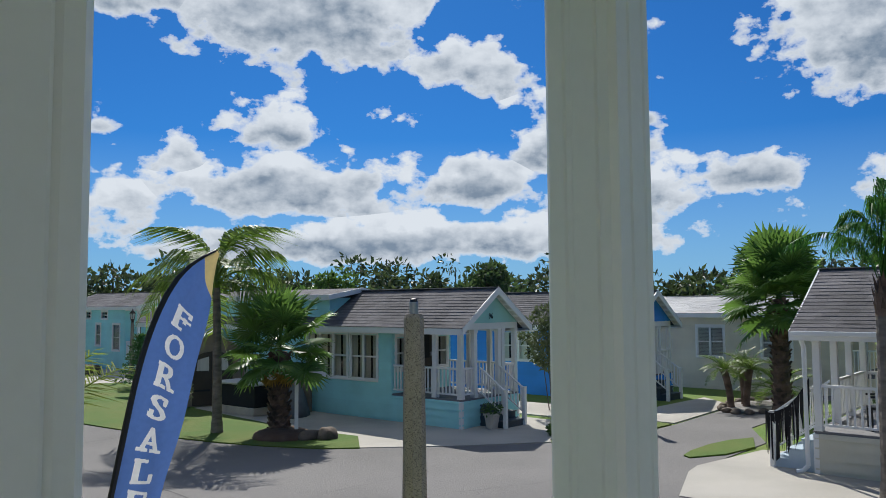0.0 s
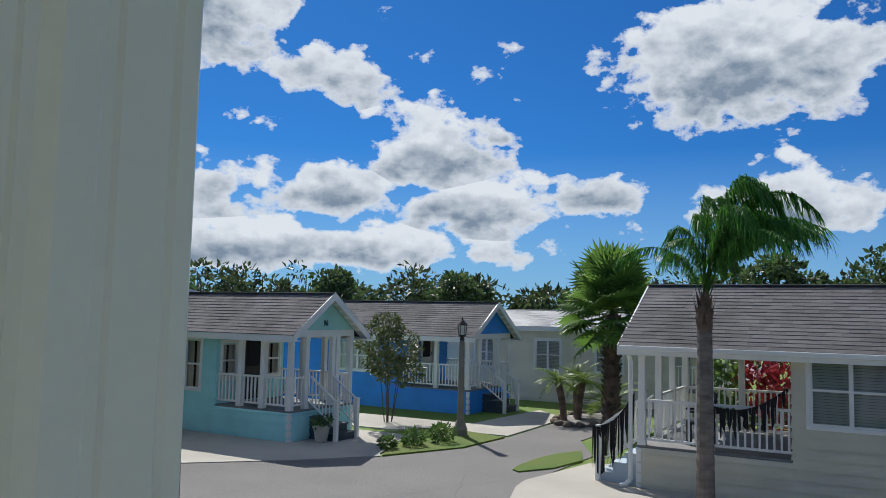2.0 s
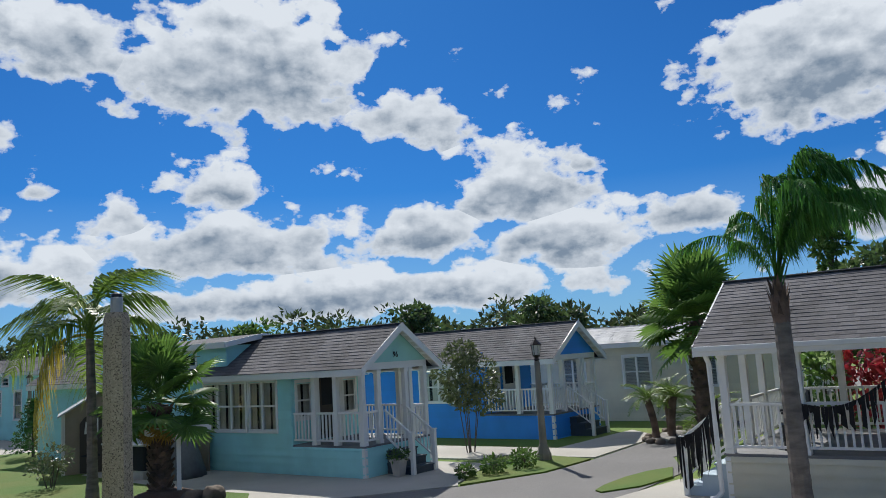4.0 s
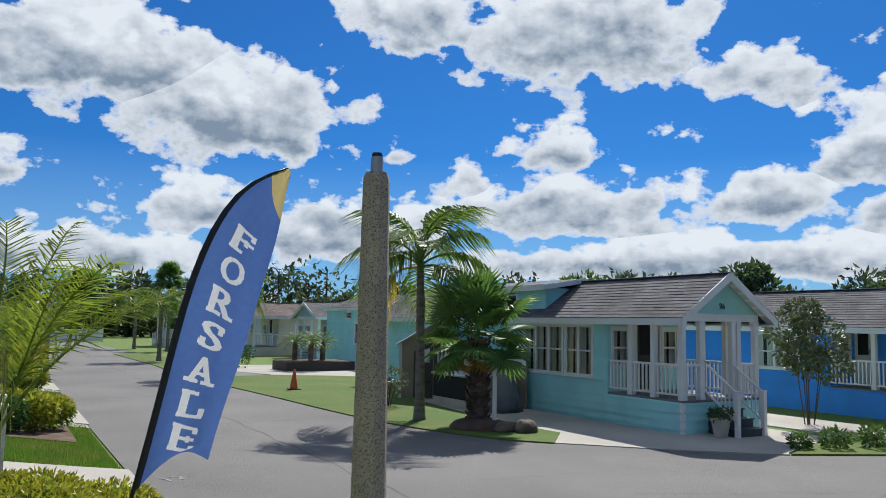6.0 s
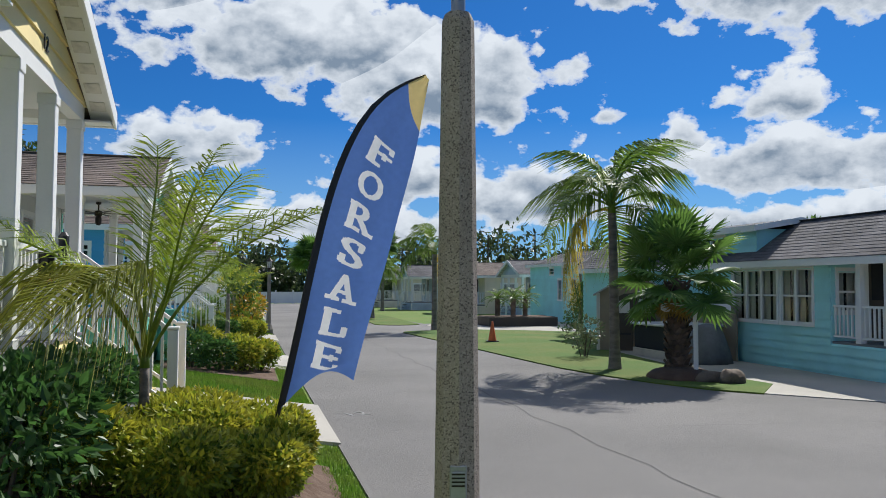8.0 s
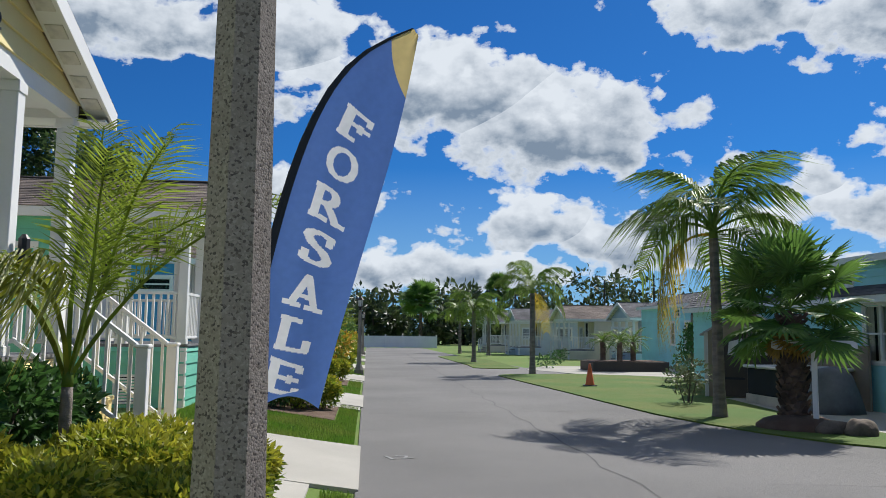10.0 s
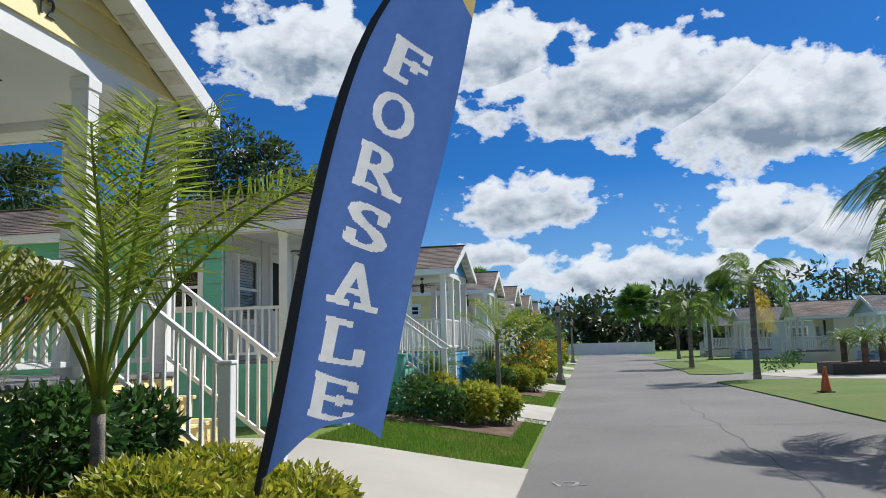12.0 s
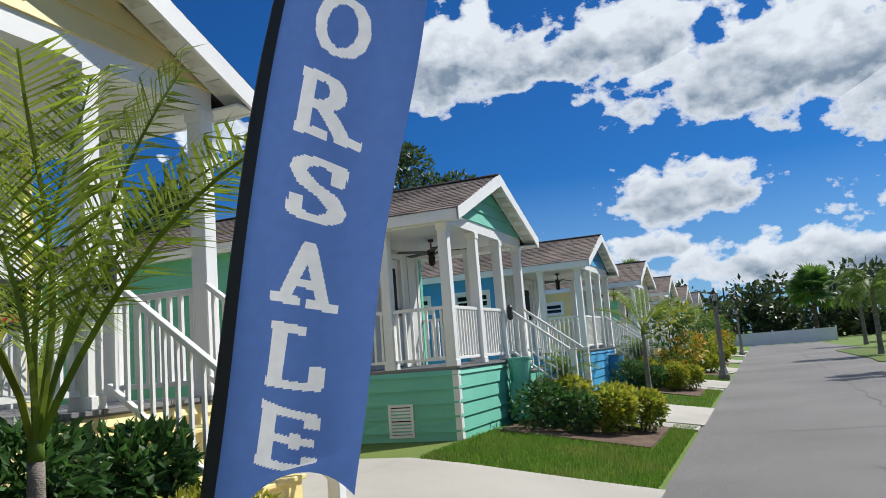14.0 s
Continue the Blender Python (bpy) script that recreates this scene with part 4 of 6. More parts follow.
R = random.Random(5)
QUEEN = [frond_mesh("frond", 1.0, d, 46, 0.36, FROND, R, lift=0.5, width=0.017, hang=0.75, vee=0.2) for d in (0.6, 0.8, 1.0)]
QUEEN_YELLOW = [frond_mesh("frond", 1.0, 1.3, 46, 0.38, FROND_YELLOW, R, lift=0.4, width=0.017, hang=1.0, vee=0.0)]
YOUNG_GREEN = leaf_mat("young_frond", (0.20, 0.28, 0.03), (0.30, 0.36, 0.05))
YOUNG = [frond_mesh("frond", 1.0, d, 50, 0.25, YOUNG_GREEN, R, lift=0.35, width=0.0065, hang=0.35, vee=0.5, stalk=0.28, thick=0.007) for d in (0.2, 0.4, 0.6)]
YOUNG_GOLD = [frond_mesh("frond", 1.0, 1.25, 60, 0.33, leaf_mat("gold_green_frond", (0.24, 0.27, 0.025), (0.38, 0.36, 0.05)), R, lift=0.95, width=0.0085, hang=1.3, vee=0.05, stalk=0.25, thick=0.009)]
DATE = [frond_mesh("frond", 1.0, d, 40, 0.2, FROND, R, lift=0.4, width=0.012, hang=0.2, vee=0.5, stalk=0.12) for d in (0.5, 0.75)]

# feather palms along the street
feather_palm(6.98, 11.42, 0.03, 3.75, 0.12, 0.09, 2.15, 15, "queen palm with a slender grey trunk and one yellow frond", QUEEN, old=QUEEN_YELLOW * 1, seed=3, up=(5, 78), spin=150, lean=(0.0, 0.1))
feather_palm(6.62, 27.9, 0.03, 3.4, 0.12, 0.10, 1.7, 12, "queen palm on the lawn tip with drooping fronds", QUEEN, old=QUEEN_YELLOW, seed=4, up=(5, 75), spin=60)
feather_palm(5.9, 40.5, 0.03, 3.0, 0.12, 0.1, 1.7, 15, "queen palm beside the street with a full crown", QUEEN, seed=5, up=(-5, 75))
for i, (px, py, ph) in enumerate(((7.4, 60, 3.2), (9.0, 55, 3.0))):
    feather_palm(px, py, 0.0, ph, 0.13, 0.1, 1.7, 12, "queen palm far along the street", QUEEN, seed=20 + i, group="far street palms")


def windblown_frond(name, reach, rise, count, rng):
    """A rising, overbent frond along +x whose long leaflets hang and stream in the wind."""
    s = Soup()
    rib = lambda t: Vector((reach * t ** 1.6, 0.03 * math.sin(4 * t), rise * (1.45 * t - 0.85 * t ** 2.6)))
    n = 10
    for k in range(n):
        a, b = rib(k / n), rib((k + 1) / n)
        r0, r1 = 0.022 * (1 - k / n) + 0.004, 0.022 * (1 - (k + 1) / n) + 0.004
        s.add([a + Vector((0, r0, 0)), a + Vector((0, -r0, 0)), a + Vector((-r0, 0, -r0)), b + Vector((0, r1, 0)), b + Vector((0, -r1, 0)), b + Vector((-r1, 0, -r1))],
              [(0, 1, 4, 3), (1, 2, 5, 4), (2, 0, 3, 5)])
    for k in range(count):
        t = 0.22 + 0.78 * (k + rng.random()) / count
        p, d = rib(t), (rib(min(1, t + .03)) - rib(t - .03)).normalized()
        ll = (0.30 + 0.42 * math.sin(math.pi * min(1, (t - .15) * 1.05))) * rng.uniform(0.75, 1.15)
        for sd in (-1, 1):
            out = Vector((0, sd, 0)) * rng.uniform(.35, .8) + d * rng.uniform(.5, .9)
            mid = p + out * ll * .38 + Vector((0, 0, -.05 * ll))
            tip = mid + Vector((rng.uniform(.15, .5), sd * rng.uniform(-.1, .25), -rng.uniform(.55, .95))) * ll * .75
            w = Vector((rng.uniform(-1, 1), rng.uniform(-1, 1), 0)).normalized() * .013
            s.add([p - d * .006, p + d * .006, mid + w, mid - w, tip], [(0, 1, 2, 3), (3, 2, 4)])
    return s.mesh(name, FROND_DEEP)


def windblown_palm(x, y, z, h, label, seed):
    rng = random.Random(seed)
    p = thing("palm_tree", label, "palm", pose(x, y, z))
    part("trunk", palm_trunk(x, y, z, h, .15, .115), TRUNK, p)
    bm = tube([(0, 0, h - .15), (0, 0, h + .15), (0, 0, h + .5)], [.12, .13, .06], 10)
    for k in range(26):
        a, zz = k * 2.4, h - .15 + .5 * k / 26
        u = Vector((math.cos(a), math.sin(a), 0))
        q = [bm.verts.new(Vector((0, 0, zz)) + v) for v in (u * .10 + Vector((-u.y, u.x, 0)) * .05, u * .10 - Vector((-u.y, u.x, 0)) * .05, u * .19 + Vector((0, 0, .26)))]
        bm.faces.new(q)
    part("leaf_bases", bm, TRUNK_OLD, p, "brown fibrous leaf bases")
    ms = [windblown_frond("frond", a, b, 120, rng) for a, b in ((1.5, 2.7), (1.9, 2.2), (1.0, 3.0))]
    for k, a in enumerate((-90, -70, -110, -55, -125, -85, -100, -35, -150, 60, 110, 20, 165, -75, -95, -60, -120, 85, -140, -20)):
        sc = rng.uniform(.82, 1.05) * (.72 if 0 < a < 180 else 1.0)
        link("frond", ms[k % 3], None, p, xf=Matrix.Translation((0, 0, h + .1 + .3 * rng.random())) @ pose(0, 0, 0, 0, rng.uniform(-8, 12), a + rng.uniform(-8, 8)) @ Matrix.Scale(sc, 4))
    return p


windblown_palm(9.55, -3.15, 0.02, 3.1, "queen palm with windblown green fronds before the beige home", 8)
# the young palm in the bed before the yellow home
feather_palm(-2.2, 1.5, 0.42, 0.95, 0.052, 0.038, 1.95, 10, "young palm with thin feathery fronds in a hedge bed", YOUNG, old=YOUNG_GOLD * 2, seed=11, up=(50, 94), shaft=0.16, rings=False, yaws=[190, 250, 130, 300, 5, 172, 40, -40, 20, 100, 215, -15])


def old_trunk(h, r, rng, boots=110):
    """A trunk clad in crossing cut leaf bases."""
    bm = tube([(0, 0, -.1), (0, 0, h * .1), (0, 0, h * .5), (0, 0, h)], [r * 1.25, r * .85, r * .8, r * .7], 10)
    for k in range(boots):
        a, z = k * 2.4, h * (0.06 + 0.94 * k / boots)
        w = r * rng.uniform(.34, .5)
        m = Matrix.Translation((math.cos(a) * r * .74, math.sin(a) * r * .74, z)) @ pose(0, 0, 0, 0, 0, math.degrees(a)) @ pose(0, 0, 0, 0, 28 + rng.uniform(-10, 10), 0)
        pts = [m @ Vector(p) for p in ((0, -w, -.05), (0, w, -.05), (.03, w * .55, .11), (.03, -w * .55, .11), (.06, 0, -.02), (.075, 0, .10))]
        v = [bm.verts.new(p) for p in pts]
        for q in ((0, 4, 5, 3), (4, 1, 2, 5), (3, 5, 2), (0, 1, 4)):
            bm.faces.new([v[i] for i in q])
    return bm


def fan_palm(x, y, z, h, r, radius, stalk, n, label, seed, skirt=True, crown=1.0):
    rng = random.Random(seed)
    p = thing("fan_palm", label, "palm", pose(x, y, z))
    part("trunk", old_trunk(h, r, rng), TRUNK_OLD, p)
    ms = [fan_mesh("fan_leaf", FAN, rng, stalk, radius) for _ in range(3)]
    dry = fan_mesh("fan_leaf", FROND_DRY, rng, stalk * .6, radius * .6)
    for k in range(n):
        t = (k + .5) / n
        tilt = -48 + 128 * t + rng.uniform(-8, 8)
        link("fan_leaf", ms[k % 3], None, p, xf=Matrix.Translation((0, 0, h + .25 * t)) @ pose(0, 0, 0, 0, 0, k * 137.5 + rng.uniform(-14, 14)) @ pose(0, 0, 0, rng.uniform(-30, 30), -tilt, 0) @ Matrix.Scale(crown * rng.uniform(.85, 1.08), 4))
    if skirt:
        for k in range(9):
            link("dry_leaf", dry, None, p, "dry orange leaf", xf=Matrix.Translation((0, 0, h - .05)) @ pose(0, 0, 0, 0, 0, k * 40 + rng.uniform(-10, 10)) @ pose(0, 0, 0, 0, 62 + rng.uniform(-12, 12), 0))
    return p


fan_palm(7.62, 9.75, 0.03, 2.05, 0.27, 0.72, 0.85, 30, "stocky fan palm with a shaggy leaf-base trunk", 2)
fan_palm(19.1, 1.35, 0.0, 3.3, 0.28, 0.8, 1.0, 48, "cabbage palm with a dense round crown behind the beige home", 6, skirt=False, crown=1.1)
for i, (px, py, ph, cr) in enumerate(((6.6, 96, 5.6, 1.9), (19.0, 110, 8.0, 1.6), (-8.2, 62, 6.2, 1.0))):
    fan_palm(px, py, 0.0, ph, 0.26, 0.85, 0.8, 34, "tall cabbage palm standing over the far trees", 30 + i, skirt=False, crown=cr)


def date_palm(x, y, z, h, r, frond, n, label, seed, lean=(0, 0), group=""):
    p = feather_palm(x, y, z, h, r, r * 1.05, frond, n, label, DATE, lean=lean, seed=seed, up=(-5, 80), shaft=0.0, rings=True, trunk_m=TRUNK_OLD, group=group)
    return p


date_palm(-2.35, 12.3, 0.36, 0.85, 0.12, 0.72, 24, "pygmy date palm in the bed before the green home", 41)
date_palm(-2.4, 21.4, 0.36, 1.0, 0.12, 0.8, 24, "pygmy date palm in a planted bed", 42)
for i, (dx, dy, lx, ly) in enumerate(((0, 0, -.25, .1), (.45, -.3, .1, -.1), (.9, -.1, .35, .2))):
    date_palm(19.3 + dx, 2.9 + dy, 0.02, 1.25, 0.10, 0.85, 20, "leaning pygmy date palm beside the blue home", 43 + i, lean=(lx, ly), group="pygmy palms by the blue home")
date_palm(20.7, 1.9, 0.02, 0.55, 0.17, 1.35, 18, "squat date palm with long arching fronds", 47)
for i, (dx, dy) in enumerate(((0, 0), (.8, .5), (-.5, .9))):
    date_palm(11.2 + dx, 30.6 + dy, 0.02, 1.4, 0.12, 0.95, 20, "pygmy date palm beside a raised planter", 48 + i, group="pygmy palms by the court")


def shrub(x, y, z, blobs, n, size, m, label, seed, name="bush", category="bush", stems=6, m2=None, group="", xf=None, shell=0.55):
    """A bush: thin stems and leaf clumps."""
    rng = random.Random(seed)
    b = thing(name, label, category, pose(x, y, z), group)
    bm = bmesh.new()
    for k in range(stems):
        c = blobs[k % len(blobs)]
        add_tube(bm, [(c[0] * .3, c[1] * .3, -.05), (c[0] * .8, c[1] * .8, c[2] * .6), (c[0] + rng.uniform(-.1, .1), c[1] + rng.uniform(-.1, .1), c[2])], [.018, .012, .006], 5)
    part("branchwork", bm, BARK, b)
    s, s2 = Soup(), Soup()
    for c in blobs:
        leaves(s, c[:3], c[3:6], n, size, rng, shell)
        if m2:
            leaves(s2, (c[0], c[1], c[2] + c[5] * .30), (c[3] * .98, c[4] * .98, c[5] * .8), n * 3 // 4, size, rng, .86)
    stuff(link("foliage", s.mesh("foliage", m), None, b))
    if m2:
        stuff(link("young_foliage", s2.mesh("young_foliage", m2), None, b, "yellow new growth"))
    return b


def mound(x, y):
    """The raised bed before the yellow home."""
    e = min(1.0, max(0.0, (-0.55 - x) / 0.5)) * min(1.0, max(0.0, (y + 0.8) / 0.5)) * min(1.0, max(0.0, (2.95 - y) / 0.3))
    return yard(x) + 0.012 + 0.22 * e * e * (3 - 2 * e)


# hedge bed round the young palm
for k, (hx, hy, hw_, hh) in enumerate(((-1.36, 0.58, .44, .29), (-1.9, 0.35, .46, .32), (-2.5, 0.42, .42, .36), (-1.25, 1.3, .45, .31), (-1.8, 1.4, .48, .34), (-1.22, 1.95, .42, .32), (-1.8, 2.2, .46, .32))):
    shrub(hx, hy, mound(hx, hy) - .02, [(0, 0, hh * .8, hw_, hw_ * .95, hh * .85), (.15, -.2, hh * .95, hw_ * .6, hw_ * .6, hh * .6), (-.22, .12, hh, hw_ * .6, hw_ * .6, hh * .6)], 1100, 0.034, leaf_mat("hedge_leaf", (0.14, 0.22, 0.022), (0.27, 0.32, 0.03), .4, .4) if k == 0 else bpy.data.materials["hedge_leaf"], "golden green clipped hedge bush in a mulch bed", 60 + k, "hedge_bush", "hedge", m2=HEDGE_GOLD, group="hedge round the young palm")
for k, (hx, hy, r) in enumerate(((-3.0, -0.25, .58), (-3.1, 0.75, .55), (-3.0, 1.7, .5), (-3.0, 2.5, .45))):
    shrub(hx + .2, hy, mound(hx, hy) - .02, [(0, 0, r * .75, r, r, r * .8), (.1, .2, r, r * .7, r * .7, r * .6)], 900, 0.055, HEDGE_GREEN, "dark green leafy bush below the porch", 80 + k, "bush", "bush", group="dark bushes by the yellow porch")
for h, yc in enumerate(ROW[2:7]):
    for k, (dx, dy, r) in enumerate(((-2.45, -.35, .5), (-1.95, -.25, .42), (-1.45, .1, .42), (-1.1, .75, .42), (-1.6, 1.0, .45), (-2.3, .6, .5))):
        gold = k > 1
        shrub(dx, yc + dy, yard(dx), [(0, 0, r * .75, r, r, r * .72), (.12, -.1, r * .95, r * .6, r * .6, r * .5)], 420 if h < 2 else 160, 0.055 if h < 2 else .09, bpy.data.materials["hedge_leaf"] if gold else HEDGE_GREEN,
              "clipped hedge bush in the bed before a home", 100 + 10 * h + k, "hedge_bush", "hedge", m2=HEDGE_GOLD if gold else None, group="hedges before the row of homes")
    if h > 0:
        shrub(-1.3, yc + 2.0, .3, [(0, 0, .7, .55, .55, .5), (.2, .4, .9, .4, .4, .4)], 200, .09, bpy.data.materials["hedge_leaf"], "flowering bush with orange and yellow blooms", 170 + h, "flowering_bush", "bush", m2=FLOWER if h % 2 else HEDGE_GOLD, group="flowering bushes along the row")
        feather_palm(-1.9, yc - 1.2, .3, 1.5, .07, .05, 1.35, 11, "young palm before a home", YOUNG, seed=190 + h, up=(30, 85), shaft=.2, rings=False, group="young palms along the row")
        shrub(-1.6, yc + 3.2 - 1.3, .3, [(0, 0, 1.5, .7, .7, .5), (.2, .2, 1.8, .5, .5, .4)], 160, .1, LEAF, "small leafy yard tree", 210 + h, "small_tree", "tree", stems=3, m2=HEDGE_GOLD if h == 1 else None, group="small yard trees")

# planting near the aqua, blue and beige homes
shrub(15.75, 7.0, 0.0, [(0, 0, 1.9, .8, .8, .6), (-.3, .2, 2.4, .7, .7, .5), (.4, -.1, 2.2, .65, .65, .6), (.1, -.3, 1.5, .75, .7, .4), (-.5, -.2, 1.7, .5, .5, .4), (0, .1, 2.8, .45, .45, .35)], 420, .085, leaf_mat("olive_tree_leaf", (0.10, 0.135, 0.05), (0.15, 0.17, 0.07), .35, .25), "small round leafy tree between the aqua and blue homes", 230, "small_tree", "tree", stems=8)
for k, (bx, by, r) in enumerate(((12.6, 4.2, .28), (13.5, 3.9, .32), (14.0, 4.3, .22), (11.9, 4.5, .2))):
    shrub(bx, by, .02, [(0, 0, r * .7, r, r, r * .7)], 300, .06, LEAF, "low green bush in the planting strip", 240 + k, group="low bushes in the strip")
shrub(7.62, 14.55, .03, [(-.2, .1, .55, .4, .4, .3), (.25, 0, .7, .35, .35, .3), (0, -.2, .85, .35, .35, .25), (.1, .2, .45, .4, .35, .25)], 120, .065, leaf_mat("grey_green_leaf", (0.14, 0.17, 0.08), (0.20, 0.22, 0.11), .35, .2), "open grey green shrub on the lawn", 250, stems=12)
for k, (bx, by, r) in enumerate(((16.2, -2.4, .5), (16.4, -3.1, .55), (16.1, -3.8, .45))):
    shrub(bx, by, 0.0, [(0, 0, 1.5, r, r, .5), (.1, .1, 2.0, r * .7, r * .7, .4), (0, 0, .9, r, r, .5)], 120, .14, LEAF_RED if k != 0 else LEAF, "tall red leaved shrub behind the beige porch", 255 + k, group="red shrubs")
for k in range(4):
    shrub(8.5 + 1.6 * k, 33.6 + 5 * k, 0.0, [(0, 0, .35, .5, .5, .35)], 120, .09, HEDGE_GREEN, "dark clipped bush by the parking court", 262 + k, group="court bushes")


def conifer(x, y, h, r, seed):
    rng = random.Random(seed)
    t = thing("conifer", "small dark tiered conifer beside the far aqua home", "tree", pose(x, y, 0))
    part("trunk", tube([(0, 0, 0), (0, 0, h)], [.06, .015], 6), BARK, t)
    s = Soup()
    for k in range(9):
        z, rr = h * (.12 + .09 * k), r * (1 - k / 10)
        for a in range(9):
            an = a * .7 + k
            leaves(s, (math.cos(an) * rr * .6, math.sin(an) * rr * .6, z), (rr * .45, rr * .45, .05), 26, .07, rng)
    stuff(link("foliage", s.mesh("foliage", HEDGE_GREEN), None, t))


conifer(11.6, 23.6, 2.4, .9, 3)


def tree(x, y, z, h, crown, label, m, seed, n=150, size=.22, trunk=.2, clumps=16, low=.45, flat=.55):
    """A tapered trunk, limbs, and an uneven crown of leaf clumps."""
    rng = random.Random(seed)
    t = thing("tree", label, "tree", pose(x, y, z))
    bm = bmesh.new()
    add_tube(bm, [(0, 0, -.2), (rng.uniform(-.2, .2), rng.uniform(-.2, .2), h * .4), (0, 0, h * .9)], [trunk, trunk * .7, trunk * .2], 8)
    s = Soup()
    for k in range(clumps):
        zz = h * (low + (1 - low) * (k + rng.random()) / clumps)
        rad = crown * (1.0 - .75 * ((zz / h - low) / (1 - low)) ** 2) * rng.uniform(.35, 1)
        a = k * 2.4 + rng.uniform(-.4, .4)
        c = Vector((math.cos(a) * rad, math.sin(a) * rad, zz))
        add_tube(bm, [(0, 0, zz * .82), tuple(c * .55 + Vector((0, 0, zz * .38))), tuple(c)], [trunk * .3, trunk * .16, .02], 5)
        cr = crown * rng.uniform(.26, .42)
        leaves(s, c, (cr, cr, cr * flat), n, size, rng, .3)
    part("trunk", bm, BARK, t)
    stuff(link("crown", s.mesh("crown", m), None, t))
    return t


for k, (tx, ty, th, tc) in enumerate(((-17.5, 33, 12.8, 3.1), (-15.2, 34.5, 12.2, 2.7), (-20.5, 35, 12.2, 3.2), (-13.4, 36.5, 10.6, 2.5), (-12.2, 42, 8.4, 2.0), (-23.5, 27, 10, 2.6), (-29, 30, 9, 3))):
    tree(tx, ty, 0, th, tc, "tall pine with a clumped open crown behind the homes", LEAF_PINE, 300 + k, n=230, size=.17, clumps=17, low=.55)
for k, (tx, ty, th, tc) in enumerate(((30.5, 13, 5.2, 2.2), (33, 6, 6.2, 2.4), (30, -2, 5.6, 2.4), (36, 0.5, 8.0, 1.5), (26, 17, 5.0, 2.2), (24, 26, 4.8, 2.4), (38, -6, 6.5, 3), (30, -12, 6, 3))):
    tree(tx, ty, 0, th, tc, "leafy green tree behind the side street homes", LEAF if k % 2 else LEAF_PINE, 320 + k, n=170, size=.2, clumps=14, low=.3)


def far_woods():
    """The belt of woods all round, too far to tell its trees apart."""
    rng = random.Random(77)
    s, tr = Soup(), bmesh.new()
    for k in range(430):
        a = math.tau * k / 430 + rng.uniform(-.01, .01)
        d = rng.uniform(92, 125)
        h = rng.uniform(5.5, 10.5) * d / 105
        if rng.random() < .12:
            h *= 1.25
        x, y = d * math.sin(a), d * math.cos(a) + 10
        for c in range(rng.randint(4, 7)):
            r = h * rng.uniform(.16, .28)
            leaves(s, (x + rng.uniform(-.3, .3) * h, y + rng.uniform(-.3, .3) * h, h * rng.uniform(.3, .86)), (r, r, r * .7), 46, .62, rng, .35)
        for c in range(3):
            leaves(s, (x + rng.uniform(-1.2, 1.2), y + rng.uniform(-1.2, 1.2), h * rng.uniform(.06, .24)), (1.3, 1.3, h * .13), 40, .62, rng, .2)
        add_tube(tr, [(x, y, -.3), (x, y, h * .8)], [.25, .1], 4, False)
    w = thing("far_woods", "dark belt of mixed pines and palms on the horizon", "woods", kind="stuff")
    part("trunks", tr, BARK, w)["kind"] = "stuff"
    stuff(link("foliage", s.mesh("foliage", LEAF_FAR), None, w))


far_woods()



# ---- beds, paths, grass ----
bed_x, bed_y = [-3.15 + 2.62 * i / 26 for i in range(27)], [-0.82 + 3.8 * j / 38 for j in range(39)]
bed = new("planting_bed", mesh("planting_bed", [(x, y, mound(x, y) + random.uniform(-.012, .012)) for y in bed_y for x in bed_x], [(j * 27 + i, j * 27 + i + 1, (j + 1) * 27 + i + 1, (j + 1) * 27 + i) for j in range(38) for i in range(26)], MULCH))
tagged(bed, "raised bed of brown bark mulch before the yellow home", "planting bed", kind="structure")
for yc in ROW[2:6]:
    sloped_strip("planting_bed", -2.95, -0.75, yc - 0.95, yc + 1.45, 0.012, MULCH, "brown bark mulch bed before a home", "planting bed")
    sloped_strip("garden_path", -2.1, -0.3, yc + 1.5, yc + 2.1, 0.014, CONCRETE, "short concrete path to the porch steps", "path")
sloped_strip("garden_path", -2.2, -0.75, 2.92, 4.38, 0.014, CONCRETE, "short concrete path to the porch steps", "path")


def grass(name, spots, n, size, seed):
    """Blades of a mown lawn."""
    rng = random.Random(seed)
    s = Soup()
    area = [(x1 - x0) * (y1 - y0) for x0, x1, y0, y1 in spots]
    for (x0, x1, y0, y1), a in zip(spots, area):
        for _ in range(int(n * a / sum(area))):
            x, y = rng.uniform(x0, x1), rng.uniform(y0, y1)
            z, h = yard(x) - .02, size * rng.uniform(.6, 1.4)
            an, le = rng.uniform(0, math.tau), rng.uniform(-.5, .5)
            dx, dy = math.cos(an) * .006, math.sin(an) * .006
            s.add([(x - dx, y - dy, z), (x + dx, y + dy, z), (x + le * h * dy * 120, y - le * h * dx * 120, z + h)], [(0, 1, 2)])
    return tagged(stuff(new(name, s.mesh(name, BLADES))), "short green blades of mown lawn", "grass", kind="stuff")


grass("grass", [(-3.1, -0.34, 7.6, 10.3), (-0.72, -0.34, 10.3, 13.3), (-0.62, -0.3, -3.5, 4.2), (-2.0, -0.3, -3.8, -1.0)], 42000, .055, 3)
grass("grass", [(-3.1, -0.34, 16.8, 19.2), (-0.72, -0.34, 19.2, 22.4), (-3.1, -.34, 26, 28.5)], 14000, .06, 4)


# ---- the banner ----
from mathutils.bvhtree import BVHTree


